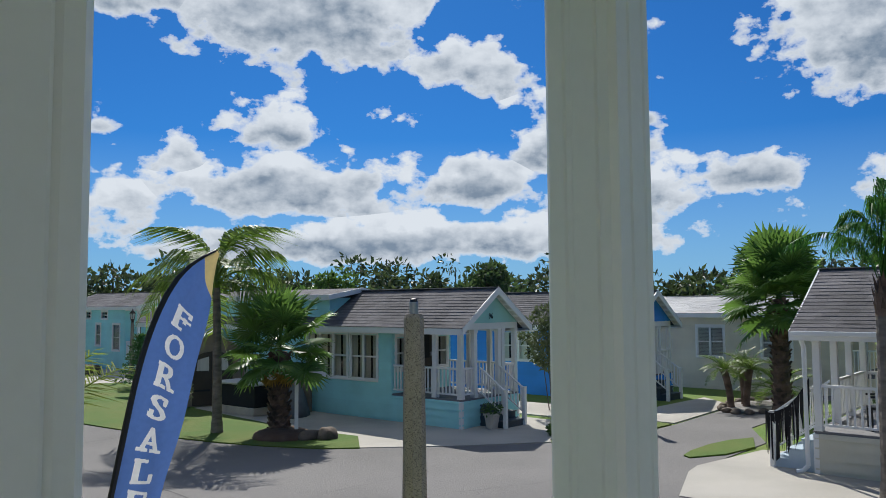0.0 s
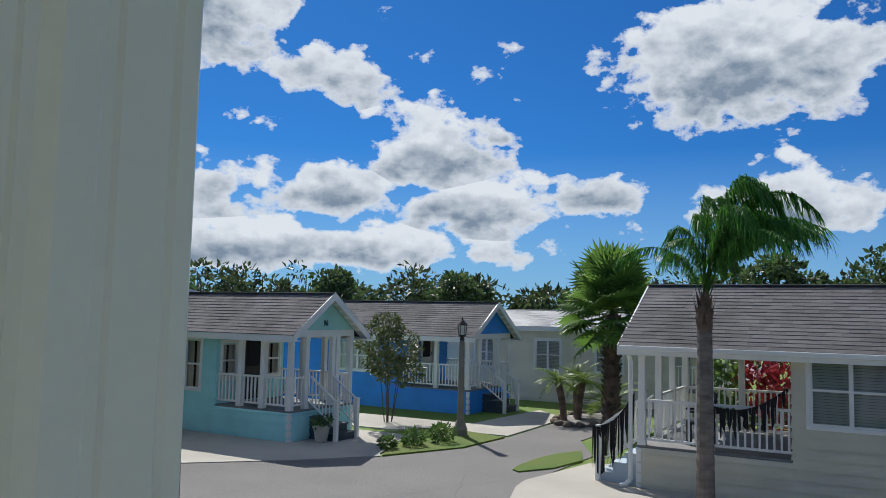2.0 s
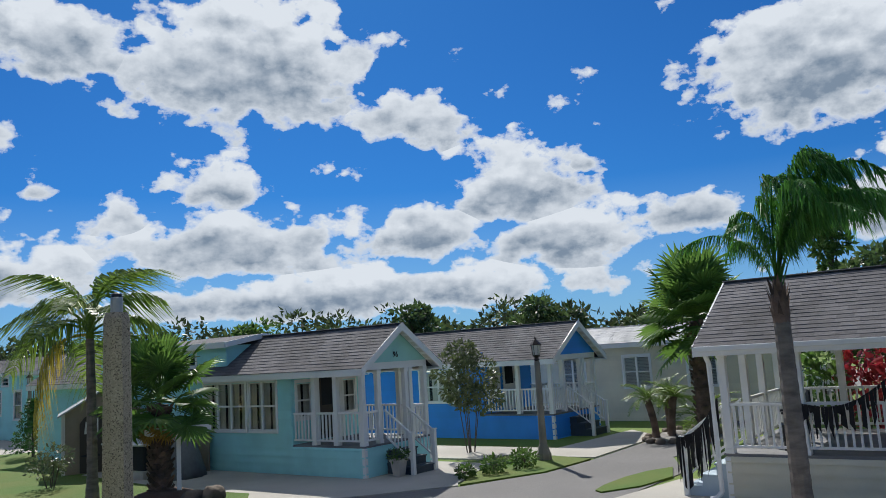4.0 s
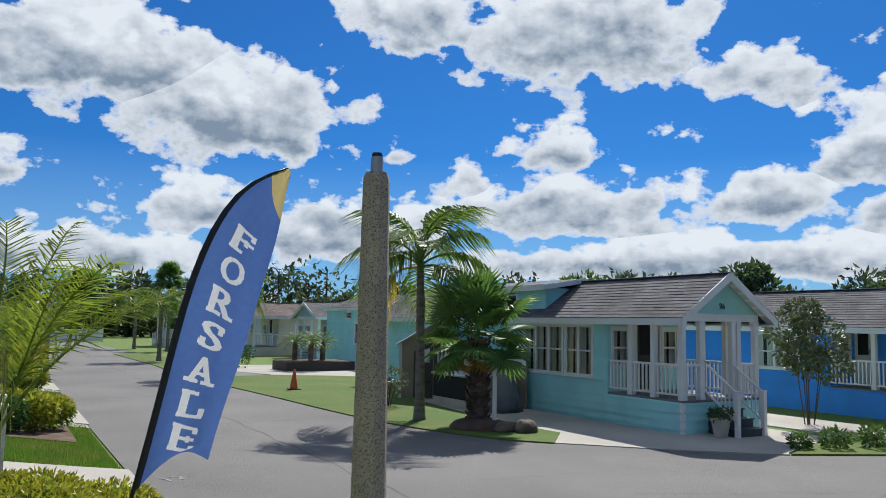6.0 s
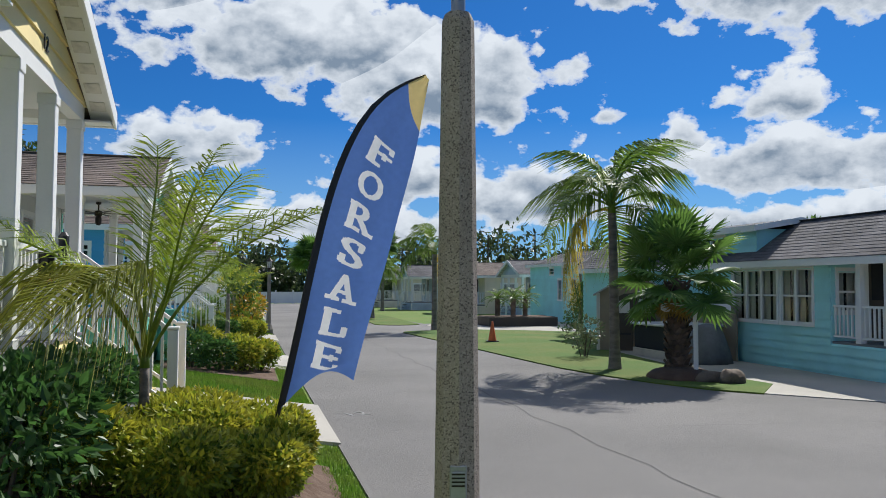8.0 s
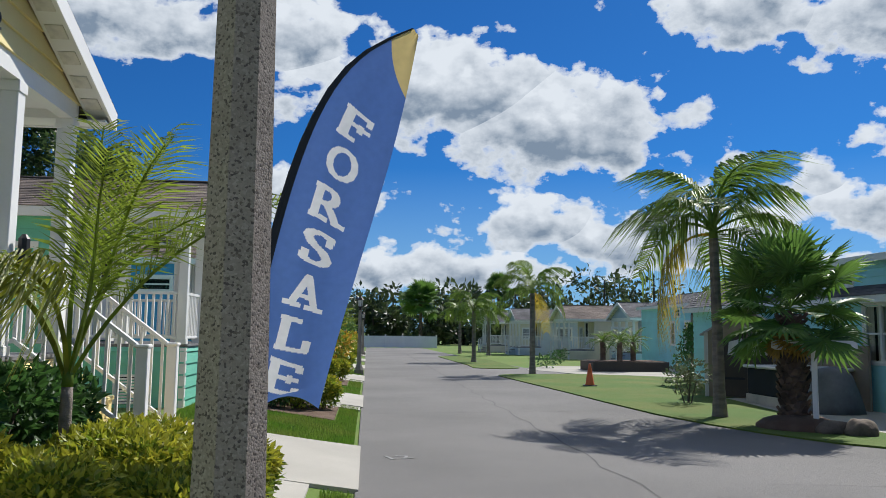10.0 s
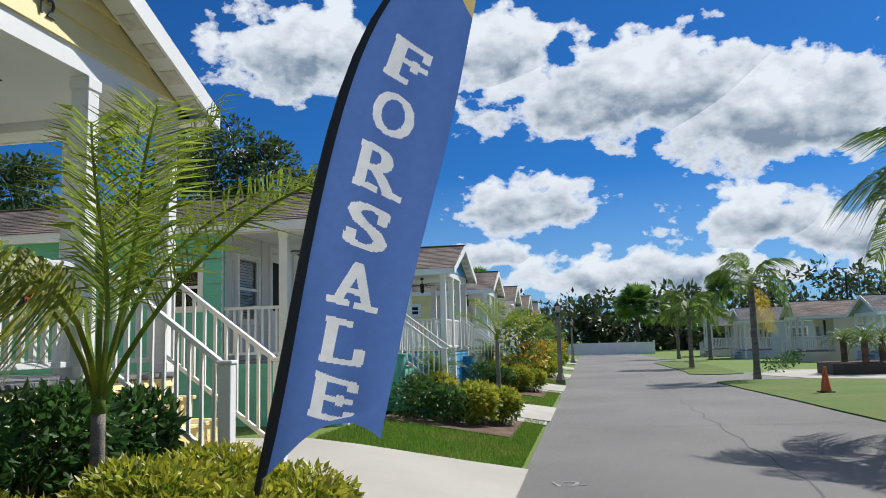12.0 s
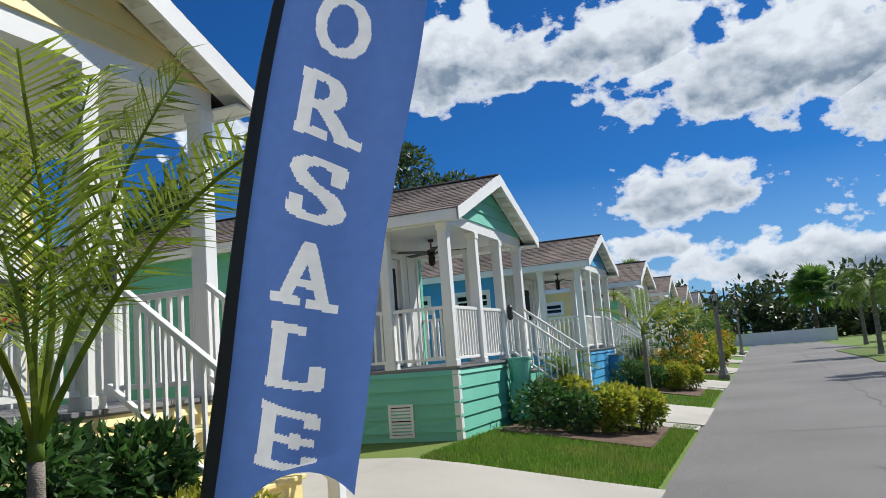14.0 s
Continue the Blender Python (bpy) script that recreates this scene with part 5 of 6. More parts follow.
def smooth(pts, n):
    t = np.linspace(0, len(pts) - 1, n)
    a = np.array([[np.interp(k, range(len(pts)), [p[i] for p in pts]) for i in range(2)] for k in t])
    for _ in range(int(n * .8)):
        a[1:-1] = (a[:-2] + 2 * a[1:-1] + a[2:]) / 4
    return a


FLAG_Y = 1.25
MAST = smooth([(-1.11, .94), (-.99, 1.49), (-.88, 2.07), (-.76, 2.64), (-.59, 3.17), (-.32, 3.62), (.10, 3.80)], 61)
EDGE = smooth([(-.50, 1.14), (-.40, 1.56), (-.27, 2.03), (-.14, 2.51), (-.01, 2.99), (.07, 3.38), (.135, 3.76)], 61)


def cloth(u, v, off=0.0):
    """A point of the banner: u across from the mast, v up."""
    k = min(59.999, max(0, v * 60))
    i = int(k)
    l, r = MAST[i] + (MAST[i + 1] - MAST[i]) * (k - i), EDGE[i] + (EDGE[i + 1] - EDGE[i]) * (k - i)
    p = l + (r - l) * u
    hem = max(0, 1 - v * 15)
    z = p[1] + hem * (.20 * math.sin(math.pi * u) * (0.6 + .4 * u))
    wave = .028 * math.sin(5.2 * v + 2.5 * u + .6) * u + .012 * math.sin(16 * v - 7 * u) * (.3 + u) + .016 * math.sin(9 * u + 3 * v) * (1 - v * .5)
    return Vector((p[0], FLAG_Y + wave + off + .10 * u * (1 - v), z))


def banner():
    b = thing("feather_banner", "blue feather banner with white lettering on a bent black pole", "banner")
    slabs = {"F": ((-.45, .05, -.5, -.36), (.30, .42, .22, .42), (.10, .19, -.14, .14), (-.45, -.1, .36, .5)), "R": ((-.45, .0, -.5, -.36), (.18, .5, -.5, -.36), (-.45, -.1, .36, .5)), "A": ((-.52, -.1, -.5, -.36), (.1, .52, -.5, -.36)),
             "L": ((-.45, .08, .36, .5), (-.45, -.1, -.5, -.36), (.30, .44, -.45, -.1)), "E": ((.32, .44, .24, .45), (.32, .44, -.45, -.24), (.12, .2, -.13, .13), (-.45, -.1, -.5, -.36), (-.45, -.1, .36, .5)), "O": (), "S": ((.22, .34, .14, .45), (-.36, -.24, -.45, -.14))}
    shapes = []
    for ch, v in zip("FORSALE", (.672, .578, .483, .389, .294, .200, .105)):
        tmp = words("letter", ch, 1.0, FLAGWHITE, None, Matrix(), "", 0.0)
        co = np.array([tuple(w.co) for w in tmp.data.vertices])
        tri = [tuple(p.vertices) for p in tmp.data.polygons]
        bpy.data.objects.remove(tmp)
        lo, hi = co.min(0), co.max(0)
        co = [Vector(((p[0] - (lo[0] + hi[0]) / 2) / (hi[0] - lo[0]) * .84, (p[1] - (lo[1] + hi[1]) / 2) / (hi[1] - lo[1]), 0)) for p in co]
        for x0, x1, y0, y1 in slabs[ch]:
            q = len(co)
            co += [Vector((x, y, 0)) for x, y in ((x0, y0), (x1, y0), (x1, y1), (x0, y1))]
            tri.append((q, q + 1, q + 2, q + 3))
        shapes.append((v, BVHTree.FromPolygons(co, tri)))
    n, m = 150, 420
    edge = lambda u: .935 - .135 * u ** 1.4
    piles = {}
    for j in range(m):
        for i in range(n):
            u, v = (i + .5) / n, (j + .5) / m * edge((i + .5) / n)
            key = -1
            if .2 < u < .8:
                for k, (vc, bvh) in enumerate(shapes):
                    a = (u - .50) / .42
                    c = (v - vc + a * (.024 + .014 * (k == 6))) / .073
                    if abs(a) < .62 and abs(c) < .52 and any(bvh.ray_cast(Vector((a + o, c + q, 1)), Vector((0, 0, -1)))[0] is not None for o, q in ((-.045, 0), (.045, 0))):
                        key = k
                        break
            piles.setdefault(key, []).append((i, j))
    for key, cells in piles.items():
        ids, vs, fs = {}, [], []
        for i, j in cells:
            q = []
            for ii, jj in ((i, j), (i + 1, j), (i + 1, j + 1), (i, j + 1)):
                if (ii, jj) not in ids:
                    ids[ii, jj] = len(vs)
                    vs.append(tuple(cloth(ii / n, jj / m * edge(ii / n))))
                q.append(ids[ii, jj])
            fs.append(tuple(q))
        me = mesh("cloth" if key < 0 else "letter", vs, fs, FLAGBLUE if key < 0 else FLAGWHITE)
        me.polygons.foreach_set("use_smooth", [True] * len(me.polygons))
        link("cloth" if key < 0 else "letter", me, None, b, "blue cloth" if key < 0 else "white printed letter")
    bm = bmesh.new()
    g = [[bm.verts.new(cloth(i / 30, edge(i / 30) + (1 - edge(i / 30)) * j / 14)) for i in range(31)] for j in range(15)]
    for j in range(14):
        for i in range(30):
            bm.faces.new((g[j][i], g[j][i + 1], g[j + 1][i + 1], g[j + 1][i]))
    part("tip", bm, FLAGTAN, b, "tan cloth tip", smooth=True)
    pts = [(-1.30, FLAG_Y, .25), (-1.21, FLAG_Y, .55)] + [(x - .012, FLAG_Y + .012, z) for x, z in MAST[::4]]
    part("pole", tube(pts, [.014] * 2 + [.019 - .009 * k / 16 for k in range(len(pts) - 2)], 8), BLACK, b, "bent black pole in its sleeve", smooth=True)
    sl = bmesh.new()
    rows = []
    for k in range(0, 61, 2):
        v = k / 60
        c = cloth(0, v)
        rows.append((sl.verts.new(c + Vector((-.012, -.016, 0))), sl.verts.new(cloth(.055, v) + Vector((0, -.009, 0)))))
    for a, c in zip(rows, rows[1:]):
        sl.faces.new((a[0], a[1], c[1], c[0]))
    part("sleeve", sl, BLACK, b, "black sleeve along the pole", smooth=True)
    return b


banner()


# ---- posts, lamps, signs ----
def pebble_mat():
    """Exposed aggregate: small stones of many greys and browns in pale mortar."""
    m = bpy.data.materials.new("exposed_pebbles")
    m.use_nodes = True
    nt = m.node_tree
    b = nt.nodes["Principled BSDF"]
    N, K = nt.nodes.new, nt.links.new
    tc, v, r = N("ShaderNodeTexCoord"), N("ShaderNodeTexVoronoi"), N("ShaderNodeValToRGB")
    K(tc.outputs["Object"], v.inputs["Vector"])
    v.inputs["Scale"].default_value = 170
    sp = N("ShaderNodeSeparateColor")
    K(v.outputs["Color"], sp.inputs[0])
    el = r.color_ramp.elements
    el[0].position, el[0].color = 0.0, (0.13, 0.105, 0.085, 1)
    el[1].position, el[1].color = 1.0, (0.56, 0.47, 0.38, 1)
    for p, c in ((.13, (0.24, 0.19, 0.145)), (.24, (0.40, 0.335, 0.265)), (.75, (0.46, 0.385, 0.305))):
        e = el.new(p)
        e.color = (*c, 1)
    K(sp.outputs[0], r.inputs[0])
    n, mx = N("ShaderNodeTexNoise"), N("ShaderNodeMix")
    n.inputs["Scale"].default_value, n.inputs["Detail"].default_value = 3.0, 5
    K(tc.outputs["Object"], n.inputs["Vector"])
    mx.data_type, mx.blend_type = "RGBA", "MULTIPLY"
    mx.inputs[0].default_value = 0.5
    K(r.outputs[0], mx.inputs[6])
    K(n.outputs[0], mx.inputs[7])
    K(mx.outputs[2], b.inputs["Base Color"])
    b.inputs["Roughness"].default_value = 0.85
    bp = N("ShaderNodeBump")
    bp.inputs["Strength"].default_value, bp.inputs["Distance"].default_value = 0.35, 0.003
    bp.invert = True
    K(v.outputs["Distance"], bp.inputs["Height"])
    K(bp.outputs[0], b.inputs["Normal"])
    return m


PEBBLE = pebble_mat()


def concrete_post(x, y):
    p = thing("lamp_post_stub", "bare pebbled concrete lamp post without its lantern", "post", pose(x, y, 0))
    part("shaft", lathe([(.108, -.3), (.105, .3), (.096, 1.2), (.084, 2.1), (.072, 3.08), (.070, 3.12), (.058, 3.15)], 8, radians(22.5 + 12)), PEBBLE, p)
    part("tenon", lathe([(.032, 3.15), (.032, 3.23), (.030, 3.235)], 14), STEEL, p, "steel tenon")
    part("cap", lathe([(.030, 3.235), (.026, 3.255), (.012, 3.26)], 10), BLACK, p, "black rubber cap")
    hatch = part("hatch", box(-.036, .036, -.012, .0, .60, 1.20, .004), STEEL, p, "steel hand-hole cover", xf=pose(0, 0, 0, 0, 0, -12) @ pose(0, -.086, 0))
    part("louvre", box(-.030, .030, -.018, -.012, 1.11, 1.175, .002), STEEL, hatch)
    for k in range(4):
        part("slot", box(-.028, .028, -.021, -.018, 1.115 + k * .016, 1.122 + k * .016), BRONZE, hatch)
    return p


concrete_post(-0.515, -2.08)


def street_lamp(x, y, z, label, h=2.5):
    p = thing("street_lamp", label, "street lamp", pose(x, y, z), "street lamps")
    part("base", lathe([(.19, -.1), (.19, .18), (.16, .24), (.13, .34), (.10, .42)], 8, .39), LAMPPOST, p)
    part("post", lathe([(.10, .42), (.085, 1.2), (.07, h - .05), (.06, h)], 8, .39), LAMPPOST, p)
    part("collar", lathe([(.05, h), (.075, h + .03), (.05, h + .08), (.10, h + .12)], 12), BRONZE, p)
    lan = part("lantern", lathe([(.085, h + .12), (.10, h + .14), (.10, h + .15)], 6), BRONZE, p)
    for k in range(6):
        a = k * math.tau / 6
        part("bar", tube([(math.cos(a) * .09, math.sin(a) * .09, h + .15), (math.cos(a) * .12, math.sin(a) * .12, h + .40)], [.008, .008], 4), BRONZE, lan)
    g = part("pane", lathe([(.082, h + .15), (.112, h + .40)], 6), mat("frosted_lamp_glass", (0.55, 0.54, 0.5), .3, .05, 4, 0) if "frosted_lamp_glass" not in bpy.data.materials else bpy.data.materials["frosted_lamp_glass"], lan, "frosted glass")
    part("hood", lathe([(.15, h + .40), (.15, h + .415), (.10, h + .47), (.045, h + .53), (.02, h + .55), (.03, h + .57), (.008, h + .62)], 6), BRONZE, lan)
    return p


street_lamp(14.80, 4.10, 0.0, "tall lantern street lamp on a tapered concrete post")
street_lamp(-0.47, 26.9, 0.0, "lantern street lamp at the edge of the street")
street_lamp(-0.47, 52.5, 0.0, "lantern street lamp far along the street")
street_lamp(13.2, 27.2, 0.0, "lantern street lamp before the far aqua home")


def street_sign(x, y, rot, text1, text2):
    s = thing("street_sign", "white wooden finger post street sign", "sign", pose(x, y, 0.02, 0, 0, rot))
    post = bmesh.new()
    add_box(post, -.045, .045, -.045, .045, -.1, 1.62, .006)
    add_box(post, -.055, .055, -.055, .055, 1.62, 1.65, .008)
    part("post", post, HOUSE_SIGN, s)
    for sx, text in ((-1, text1), (1, text2)):
        outline = [(sx * .05, 1.40), (sx * .62, 1.40), (sx * .70, 1.44), (sx * .70, 1.54), (sx * .62, 1.58), (sx * .05, 1.58)]
        bd = part("board", prism_side(outline, -.06, -.03), HOUSE_SIGN, s)
        words("lettering", text, .105, GREYBAR, bd, pose(sx * .36, -.066, 1.485, 90, 0, 0), "grey green lettering", .002)
    return s


street_sign(7.74, 9.24, -38, "TRINIDAD", "TREE")


def cone(x, y):
    c = thing("traffic_cone", "weathered orange traffic cone on the lawn", "traffic cone", pose(x, y, .03))
    part("base", box(-.19, .19, -.19, .19, 0, .035, .01), BLACK, c, "black square base")
    part("body", lathe([(.15, .035), (.14, .06), (.035, .68), (.028, .70)], 18), ORANGE, c, smooth=True)


cone(6.90, 20.5)


def boulder(x, y, sx, sy, sz, seed):
    bm = bmesh.new()
    bmesh.ops.create_icosphere(bm, subdivisions=3, radius=1)
    for v in bm.verts:
        k = 1 + .28 * noise.noise(v.co * 1.6 + Vector((seed, 0, 0))) + .10 * noise.noise(v.co * 4 + Vector((0, seed, 0)))
        v.co = Vector((v.co.x * sx, v.co.y * sy, v.co.z * sz)) * k
    ob = part("boulder", bm, ROCK, smooth=True, xf=pose(x, y, sz * .5))
    return tagged(ob, "weathered brown boulder below the fan palm", "rock", "boulders below the sign")


boulder(7.82, 8.82, .30, .22, .17, 2)
boulder(8.12, 8.55, .27, .22, .20, 5)
mound = bmesh.new()
bmesh.ops.create_uvsphere(mound, u_segments=24, v_segments=10, radius=1)
for v in mound.verts:
    v.co = Vector((v.co.x * .75, v.co.y * .75, max(-.1, v.co.z * .24))) * (1 + .08 * noise.noise(v.co * 3))
tagged(part("soil_mound", mound, MULCH, smooth=True, xf=pose(7.62, 9.6, .02)), "dark soil mound round the fan palm", "soil", kind="structure")
slab("planting_bed", [(20.1 + 1.75 * math.cos(k * math.tau / 20), 2.4 + 0.82 * math.sin(k * math.tau / 20)) for k in range(20)], -0.05, 0.05, GRAVEL, "gravel bed with pygmy palms and edging stones", "planting bed")
for k in range(16):
    a = k * math.tau / 16
    boulder(20.1 + 1.8 * math.cos(a), 2.4 + 0.85 * math.sin(a), .16, .14, .10, 10 + k)["label"] = "small grey edging stone round a planted bed"

planter = thing("flower_pot", "pale square flower pot with trailing leaves by the steps", "flower pot", pose(11.72, 6.3, .02))
part("pot", lathe([(.14, 0), (.20, .34), (.23, .34), (.23, .39), (.19, .39), (.17, .30)], 4, .785), TERRA, planter)
pl = Soup()
leaves(pl, (0, 0, .5), (.26, .26, .18), 200, .05, random.Random(4), .2)
stuff(link("leaves", pl.mesh("leaves", LEAF), None, planter))


# ---- shed, covered tub and clutter beside the aqua home ----
def shed(x, y, rot):
    s = thing("garden_shed", "brown garden shed with a dark arched double door", "shed", pose(x, y, 0.0, 0, 0, rot))
    w, d, h = 1.05, 1.6, 1.75
    part("shed_body", box(-w, w, 0, d, 0, h), SHEDBROWN, s)
    part("gable", prism_side([(-w, h), (w, h), (0, h + .62)], 0.0, d), SHEDBROWN, s)
    for sx in (-1, 1):
        v = [(sx * (w + .15), -.15, h - .09), (sx * (w + .15), d + .1, h - .09), (0, d + .1, h + .62), (0, -.15, h + .62)]
        bm = bmesh.new()
        a, b = [bm.verts.new((p[0], p[1], p[2] + .05)) for p in v], [bm.verts.new(p) for p in v]
        bm.faces.new(a), bm.faces.new(b)
        for k in range(4):
            bm.faces.new((a[k], a[(k + 1) % 4], b[(k + 1) % 4], b[k]))
        bmesh.ops.recalc_face_normals(bm, faces=bm.faces)
        part("roof_slope", bm, ROOF_PALE, s, "pale grey shingled slope")
        part("corner_trim", box(sx * w - .05, sx * w + .05, -.03, .03, 0, h), CURTAIN, s)
    for sx in (-1, 1):
        arch = [(sx * .02, .05), (sx * .62, .05), (sx * .62, 1.45), (sx * .5, 1.62), (sx * .3, 1.72), (sx * .02, 1.76)]
        dr = part("door", prism_side(arch, -.05, -.001), SHEDDARK, s, "dark brown arched door leaf")
        part("light", prism_side([(sx * .12, 1.15), (sx * .5, 1.15), (sx * .46, 1.5), (sx * .12, 1.6)], -.06, -.05), CURTAIN, dr)
        part("strap", box(sx * .08, sx * .58, -.058, -.05, .5, .56), BLACK, dr)
    return s


shed(9.95, 16.1, -28)
tub = thing("hot_tub", "dark panelled hot tub with a pale lid", "hot tub", pose(10.15, 14.0, .02))
part("plinth", box(-.85, .75, -.95, .95, 0, .22, .01), TERRA, tub)
part("body", box(-.82, .72, -.92, .92, .22, .86, .03), DARK, tub, "black side panels")
part("lid", box(-.9, .8, -1.0, 1.0, .86, .93, .02), BLIND, tub, "pale grey lid")
part("back_wall", box(.8, .86, -1.5, 1.2, 0, 1.45), SHEDBROWN, tub, "tan wind screen")
tarp = bmesh.new()
grid = [[tarp.verts.new((.65 * (i / 10 - .5) * (1.5 - .5 * j / 10), .9 * (i / 10 - .5) * (1.5 - .4 * j / 10) if 0 else (j / 10) * .02, 0)) for i in range(11)] for j in range(2)]
tarp.free()
tarp = lathe([(.62, 0), (.58, .2), (.50, .5), (.40, .8), (.30, .95), (.05, 1.0)], 22)
for v in tarp.verts:
    a = math.atan2(v.co.y, v.co.x)
    k = 1 + .07 * math.sin(9 * a + v.co.z * 2) * (1 - v.co.z * .6)
    v.co.x, v.co.y = v.co.x * k, v.co.y * k * .8
cov = thing("covered_grill", "barbecue under a sagging grey tarpaulin", "grill", pose(9.95, 12.25, .02))
part("tarpaulin", tarp, COVER, cov, smooth=True)

# raised loft of the aqua home, with its own low roof
loft = thing("loft", "aqua loft dormer with white fascia over the aqua home", "dormer", aqua.matrix_basis)
wall_panel(loft, "wall", pose(0, -1.20, 0, 0, 0, 0), -11.5, -5.1, 2.66, 3.42, [(-7.7, -6.5, 2.90, 3.28)], AQUA, .19)
window(loft, pose(0, -1.20, 0, 0, 0, 0), -7.7, -6.5, 2.90, 3.28, 2, "none", 0)
wall_panel(loft, "wall", pose(0, 1.20, 0, 0, 0, 180), 5.1, 11.5, 2.66, 3.42, [], AQUA, 0)
part("cheek", box(-5.16, -5.1, -1.18, 1.18, 2.8, 3.44), AQUA, loft)
for s in (-1, 1):
    part("roof_slope", prism_side([(-11.7, 0), (-4.95, 0), (-4.95, .06), (-11.7, .06)], -.70, .70), ROOF_GREY, loft, xf=pose(0, s * .68, 3.57, s * -9, 0, 0))
    part("fascia", box(-11.7, -4.93, s * 1.37, s * 1.405, 3.36, 3.53, .004), WHITE, loft)
part("end_fascia", prism_side([(-1.38, 3.37), (-1.38, 3.52), (0, 3.75), (1.38, 3.52), (1.38, 3.37), (0, 3.60)], -.015, .015), WHITE, loft, xf=pose(-4.935, 0, 0, 0, 0, 90))


# ---- porch clutter of the beige home ----
def ragged_cloth(name, pts, drop, seed, label):
    """Torn cloth hung between points, with ragged strips."""
    rng = random.Random(seed)
    bm = bmesh.new()
    n = 22
    for k in range(n):
        t0, t1 = k / n, (k + .95) / n
        lerp = lambda t: Vector(pts[0]).lerp(Vector(pts[1]), t) + Vector((0, 0, -.22 * math.sin(math.pi * t)))
        a, b = lerp(t0), lerp(t1)
        l0, l1 = drop * rng.uniform(.4, 1.15), drop * rng.uniform(.4, 1.15)
        hole = rng.random() < .3
        z = .35 if hole else 1
        q = [bm.verts.new(p) for p in (a, b, b + Vector((0, .03 * rng.uniform(-1, 1), -l1 * z)), a + Vector((0, .03 * rng.uniform(-1, 1), -l0 * z)))]
        bm.faces.new(q)
    ob = part(name, bm, BLACKCLOTH)
    sol = ob.modifiers.new("thickness", "SOLIDIFY")
    sol.thickness = .006
    return tagged(ob, label, "decoration")


ragged_cloth("black_drape", ((11.34, -1.5, 1.78), (11.34, -.68, 1.08)), .85, 3, "torn black drape hung on the beige porch stairs")
ragged_cloth("black_drape", ((11.16, -2.9, 1.65), (11.16, -4.25, 2.05)), .5, 4, "torn black drape hung on the beige porch rail")
ragged_cloth("black_drape", ((11.36, -.66, 1.1), (12.46, -.66, 1.1)), .75, 5, "torn black drape hung on the beige porch front")
down = thing("downpipe", "white rain downpipe on the beige home corner", "downpipe", pose(11.13, -1.5, 0))
part("pipe", tube([(0, 0.02, .15), (0, .02, 2.35), (-.05, .05, 2.5)], [.045, .045, .045], 8), WHITE, down)
part("outlet", tube([(0, .02, .15), (-.04, .1, .06), (-.1, .2, .04)], [.045, .045, .045], 8), WHITE, down)
part("gutter", box(-.33, -.22, -14.2, .15, 2.58, 2.67, .01), WHITE, down)
chair_ = thing("porch_chair", "black rocking chair on the beige porch", "chair", pose(12.0, -2.6, .8, 0, 0, 200))
part("seat", box(-.25, .25, -.25, .25, .40, .44, .01), BLACK, chair_)
part("backrest", lathe([(.001, 0), (.26, .02), (.26, .05), (.001, .07)], 18), BLACK, chair_, xf=pose(0, .26, .74, 80, 0, 0))
for a in (-1, 1):
    for b_ in (-1, 1):
        part("leg", box(a * .22 - .02, a * .22 + .02, b_ * .22 - .02, b_ * .22 + .02, 0, .42), BLACK, chair_)
    part("armrest", box(a * .27 - .03, a * .27 + .03, -.24, .26, .62, .66, .008), BLACK, chair_)
steps = thing("side_steps", "white handrail of the beige home side steps", "stairs", pose(10.4, -6.1, 0, 0, 0, -90))
stairs(steps, 0.0, -.6, .5, .8, 0.02, 4, .27, BEIGE, DECKGREY, .85)


# ---- green home clutter ----
def skirt_vent(x, y, z, rot):
    v = thing("skirting_vent", "white louvred vent in the green skirting", "vent", pose(x, y, z, 0, 0, rot))
    f = bmesh.new()
    for a in ((-.2, .2, .2, .24), (-.2, .2, -.24, -.2), (-.2, -.16, -.2, .2), (.16, .2, -.2, .2)):
        add_box(f, a[0], a[1], -.03, -.012, a[2], a[3])
    part("frame", f, WHITE, v)
    for k in range(8):
        part("slat", box(-.16, .16, -.026, -.008, -.19 + k * .049, -.16 + k * .049), WHITE, v, xf=pose(0, 0, 0))
    # dark sheet painted in for the shaded hollow behind the slats
    part("backing", box(-.16, .16, -.006, 0, -.2, .2), DARK, v)


skirt_vent(-4.12, ROW[2] - 1.925, .68, 0)
bucket = thing("green_bin", "green plastic bin beside the porch steps", "bin", pose(-2.95, ROW[2] + .35, .42))
part("body", lathe([(.17, .62), (.19, 1.0), (.205, 1.0), (.205, 1.03), (.18, 1.03)], 16), GREEN, bucket)
part("stand", box(-.15, .15, -.15, .15, 0, .62), GREEN, bucket)
box_y = thing("step_box", "yellow box step with a grey top beside the porch", "box step", pose(-2.75, 2.42, .3))
part("body", box(-.42, .45, -.32, .3, -.1, .50), YELLOW, box_y)
part("top", box(-.45, .48, -.35, .32, .50, .54, .005), DECKGREY, box_y)
light_ = thing("wall_lantern", "small black lantern on the porch rail post", "lantern", pose(-3.12, ROW[2] + .62, 2.1))
part("body", lathe([(.03, 0), (.05, .03), (.05, .22), (.02, .26)], 8), BLACK, light_)
ymail = thing("wall_lantern", "small black lantern on the yellow porch post", "lantern", pose(-3.12, 2.87, 2.2))
part("body", lathe([(.03, 0), (.05, .03), (.05, .22), (.02, .26)], 8), BLACK, ymail)
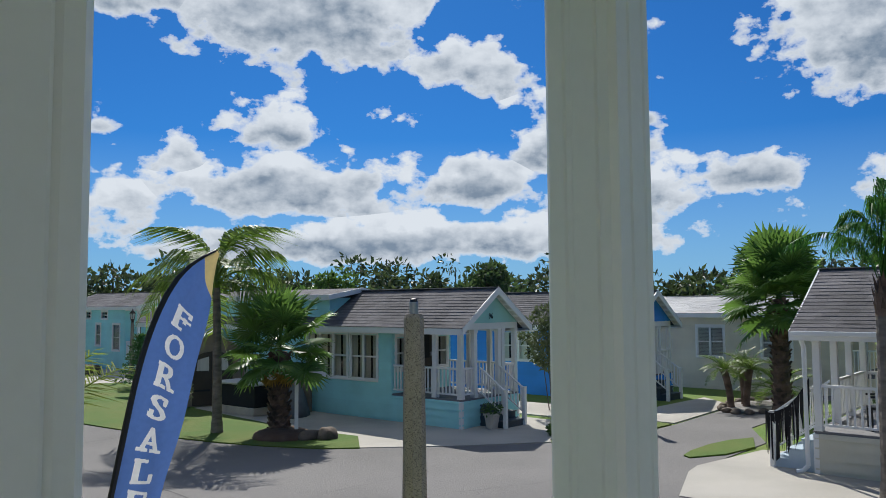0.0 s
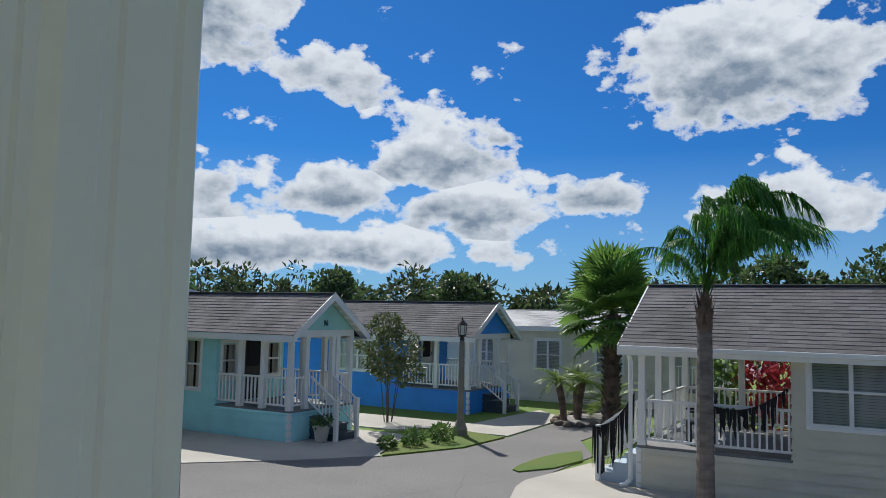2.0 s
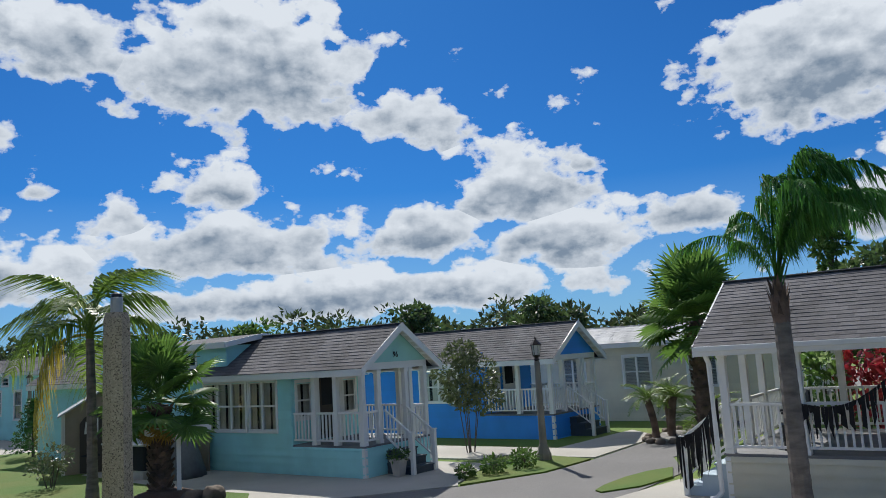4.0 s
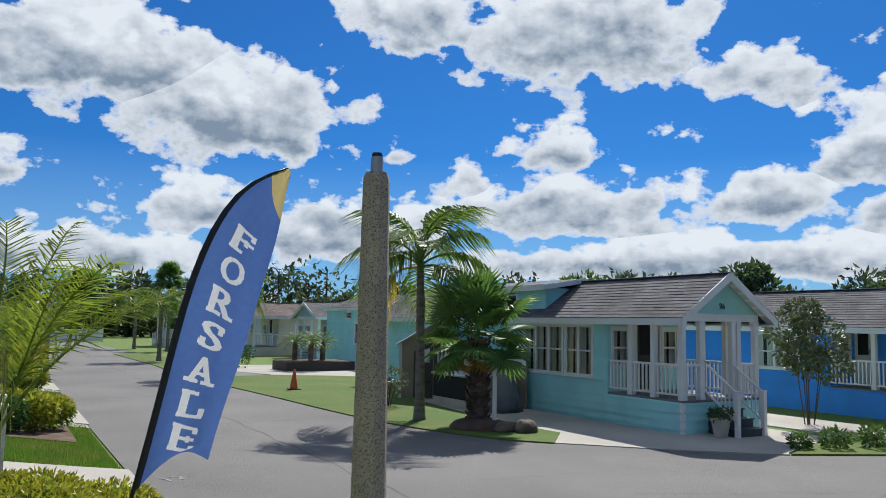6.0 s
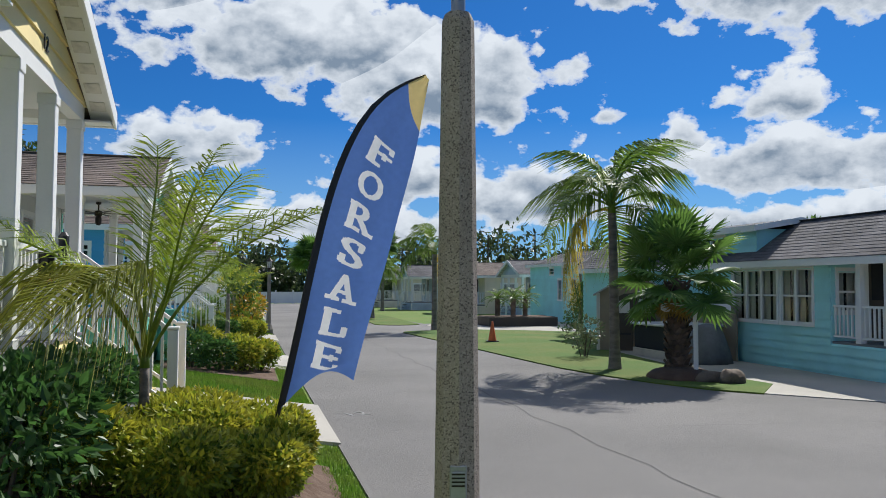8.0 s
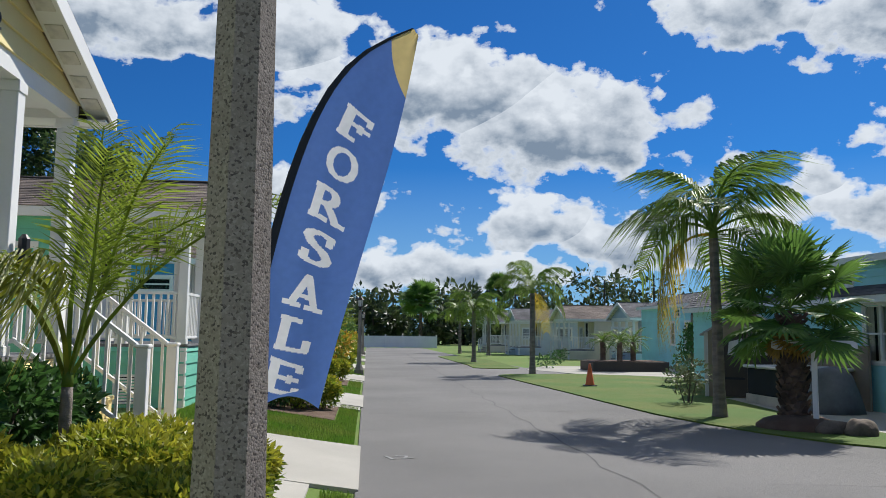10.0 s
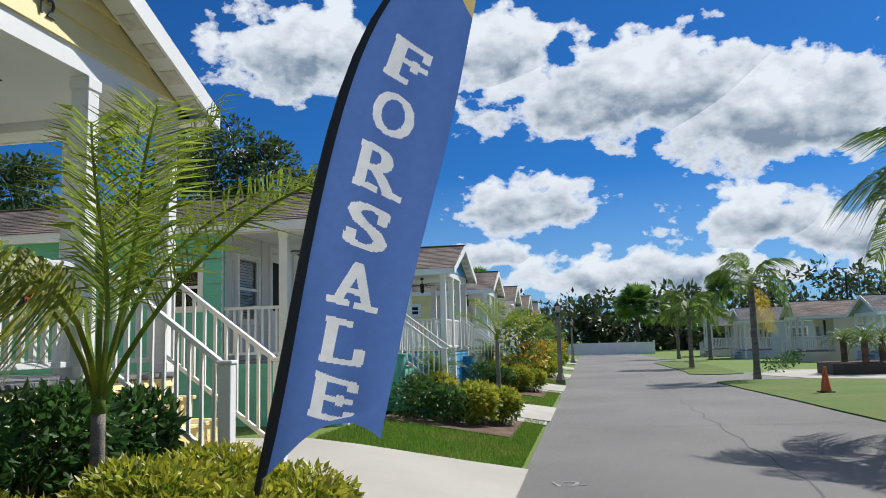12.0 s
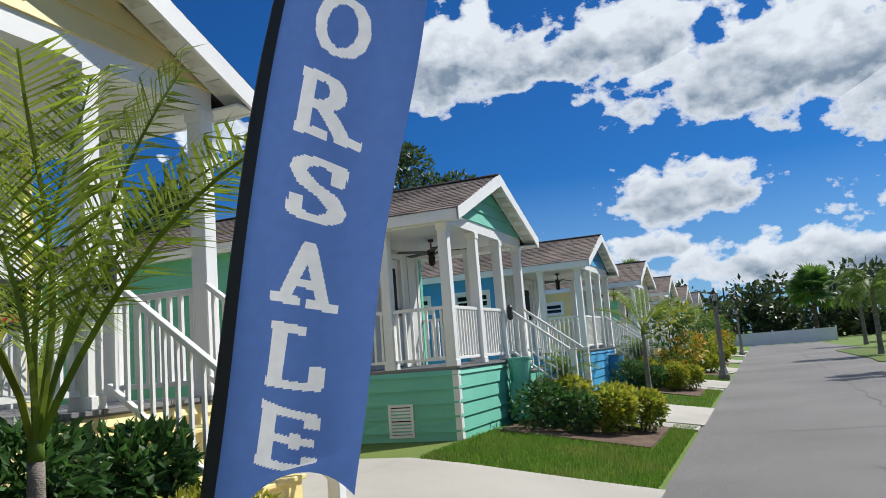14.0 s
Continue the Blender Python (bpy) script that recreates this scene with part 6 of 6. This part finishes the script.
for yc in ROW[2:5]:
    sg = thing("lot_marker", "small slanted white lot marker in the hedge", "sign", pose(-.85, yc + 1.1, .1, 0, 0, 90))
    part("stake", box(-.015, .015, -.01, .01, 0, .4), HOUSE_SIGN, sg)
    part("plate", box(-.17, .17, -.012, .0, .36, .58, .004), HOUSE_SIGN, sg, xf=pose(0, 0, 0, -18, 0, 0))
# lot number painted on the road
words("painted_number", "12", .42, mat("worn_road_paint", (0.36, 0.36, 0.35), .9, .3, 20, .2), None, pose(0.25, 6.55, .005, 0, 0, 20), "", .0015)
tagged(bpy.data.objects["painted_number"], "faded white lot number painted on the asphalt", "road marking")


# ---- far homes, fence ----
home(pose(17.6, 30.6, 0, 0, 0, -90), "aqua two level park home with small windows", W=4.6, L=8.5, porch=1.2, foot=0, deck=.6, top=3.0, pitch=.3, skin=AQUA, roof_m=ROOF_GREY, front_cols=(-2.2, 2.2), side_cols=(), stair=None,
     wins=(("s", -2.4, -1.7, 1.0, 2.3, 1, "blind"), ("s", -4.2, -3.7, 1.2, 2.3, 1, "blind"), ("s", -3.6, -3.0, 2.6, 2.95, 1, "none"), ("s", -5.4, -4.8, 2.6, 2.95, 1, "none")), far=True)
for ox, oy, sk, lab, rm in ((15.6, 43.5, GREYBLUE, "grey blue park home with a white porch", ROOF_GREY), (13.2, 49.5, CREAM, "cream park home with a gabled porch and dark door", ROOF_BROWN), (11.6, 58.5, GREYBLUE, "pale blue park home far along the street", ROOF_GREY), (10.6, 67, CREAM, "cream park home far along the street", ROOF_GREY)):
    home(pose(ox, oy, 0, 0, 0, 180), lab, W=4.2, L=9, porch=1.8, foot=0, deck=.6, top=2.5, pitch=.42, skin=sk, roof_m=rm, front_cols=(-2.0, -.7, .7, 2.0), side_cols=(), stair=(-.6, .6, 3, .27), far=True,
         wins=(("p", -1.6, -.8, 1.2, 2.1, 1, "blind"), ("n", 3.0, 4.2, 1.2, 2.1, 2, "blind")), door_y=.2)
home(pose(26.6, -0.4, 0, 0, 0, -90), "cream park home with a pale metal roof", W=4.2, L=15, porch=1.2, foot=0, deck=.7, top=2.6, pitch=.28, skin=CREAM, roof_m=ROOF_PALE, front_cols=(-2, 2), side_cols=(), stair=None,
     wins=(("s", -4.0, -3.0, 1.2, 2.3, 2, "blind"), ("s", -6.4, -5.4, 1.2, 2.3, 2, "blind"), ("s", -9, -8, 1.2, 2.3, 2, "blind")), far=True)
home(pose(25.0, -7.0, 0, 0, 0, 180), "white park home with a railed porch behind the beige home", W=5, L=9, porch=1.8, foot=0, deck=.7, top=2.7, pitch=.35, skin=CREAM, roof_m=ROOF_GREY, front_cols=(-2.4, -.8, .8, 2.4), side_cols=(), stair=None, far=True,
     wins=(("p", -1.8, -1, 1.3, 2.2, 1, "blind"),), door_y=.3)
raised = thing("raised_planter", "dark brick raised planter under the pygmy palms", "planter", pose(11.5, 31.2, 0))
part("brick_wall", box(-1.6, 1.9, -.9, 1.3, 0, .45, .02), SHEDDARK, raised)
part("soil", box(-1.5, 1.8, -.8, 1.2, .45, .47), MULCH, raised)
fence = thing("white_fence", "white panelled fence across the end of the street", "fence", pose(0, 79, 0))
for k in range(9):
    part("panel", box(-9 + k * 1.8, -7.3 + k * 1.8, -.03, .03, .05, 1.25), WHITE, fence)
    part("post", box(-7.32 + k * 1.8, -7.18 + k * 1.8, -.07, .07, 0, 1.4, .01), WHITE, fence)


def leaflet_box(x, y, z):
    """An open-fronted dispenser screwed to the porch rail, with a red leaflet in its tray."""
    o = thing("leaflet_box", "black leaflet box hung on a white porch rail", "leaflet box", pose(x, y, z))
    part("back_panel", box(0.0, .012, -.125, .125, 0.0, .30, .003), BLACK, o)
    for sy in (-1, 1):
        part("side_panel", box(.013, .075, min(sy * .125, sy * .113), max(sy * .125, sy * .113), 0.0, .30, .003), BLACK, o)
    part("tray", box(.013, .085, -.112, .112, 0.0, .028, .003), BLACK, o)
    part("front_lip", box(.076, .086, -.112, .112, .029, .045, .002), BLACK, o)
    part("leaflet", box(.030, .062, -.10, .10, .029, .095, .002), mat("red_leaflet", (0.55, 0.05, 0.02), 0.5, 0.1, 20, 0.05), o, "red leaflet")


leaflet_box(-3.12, 2.05, 1.93)
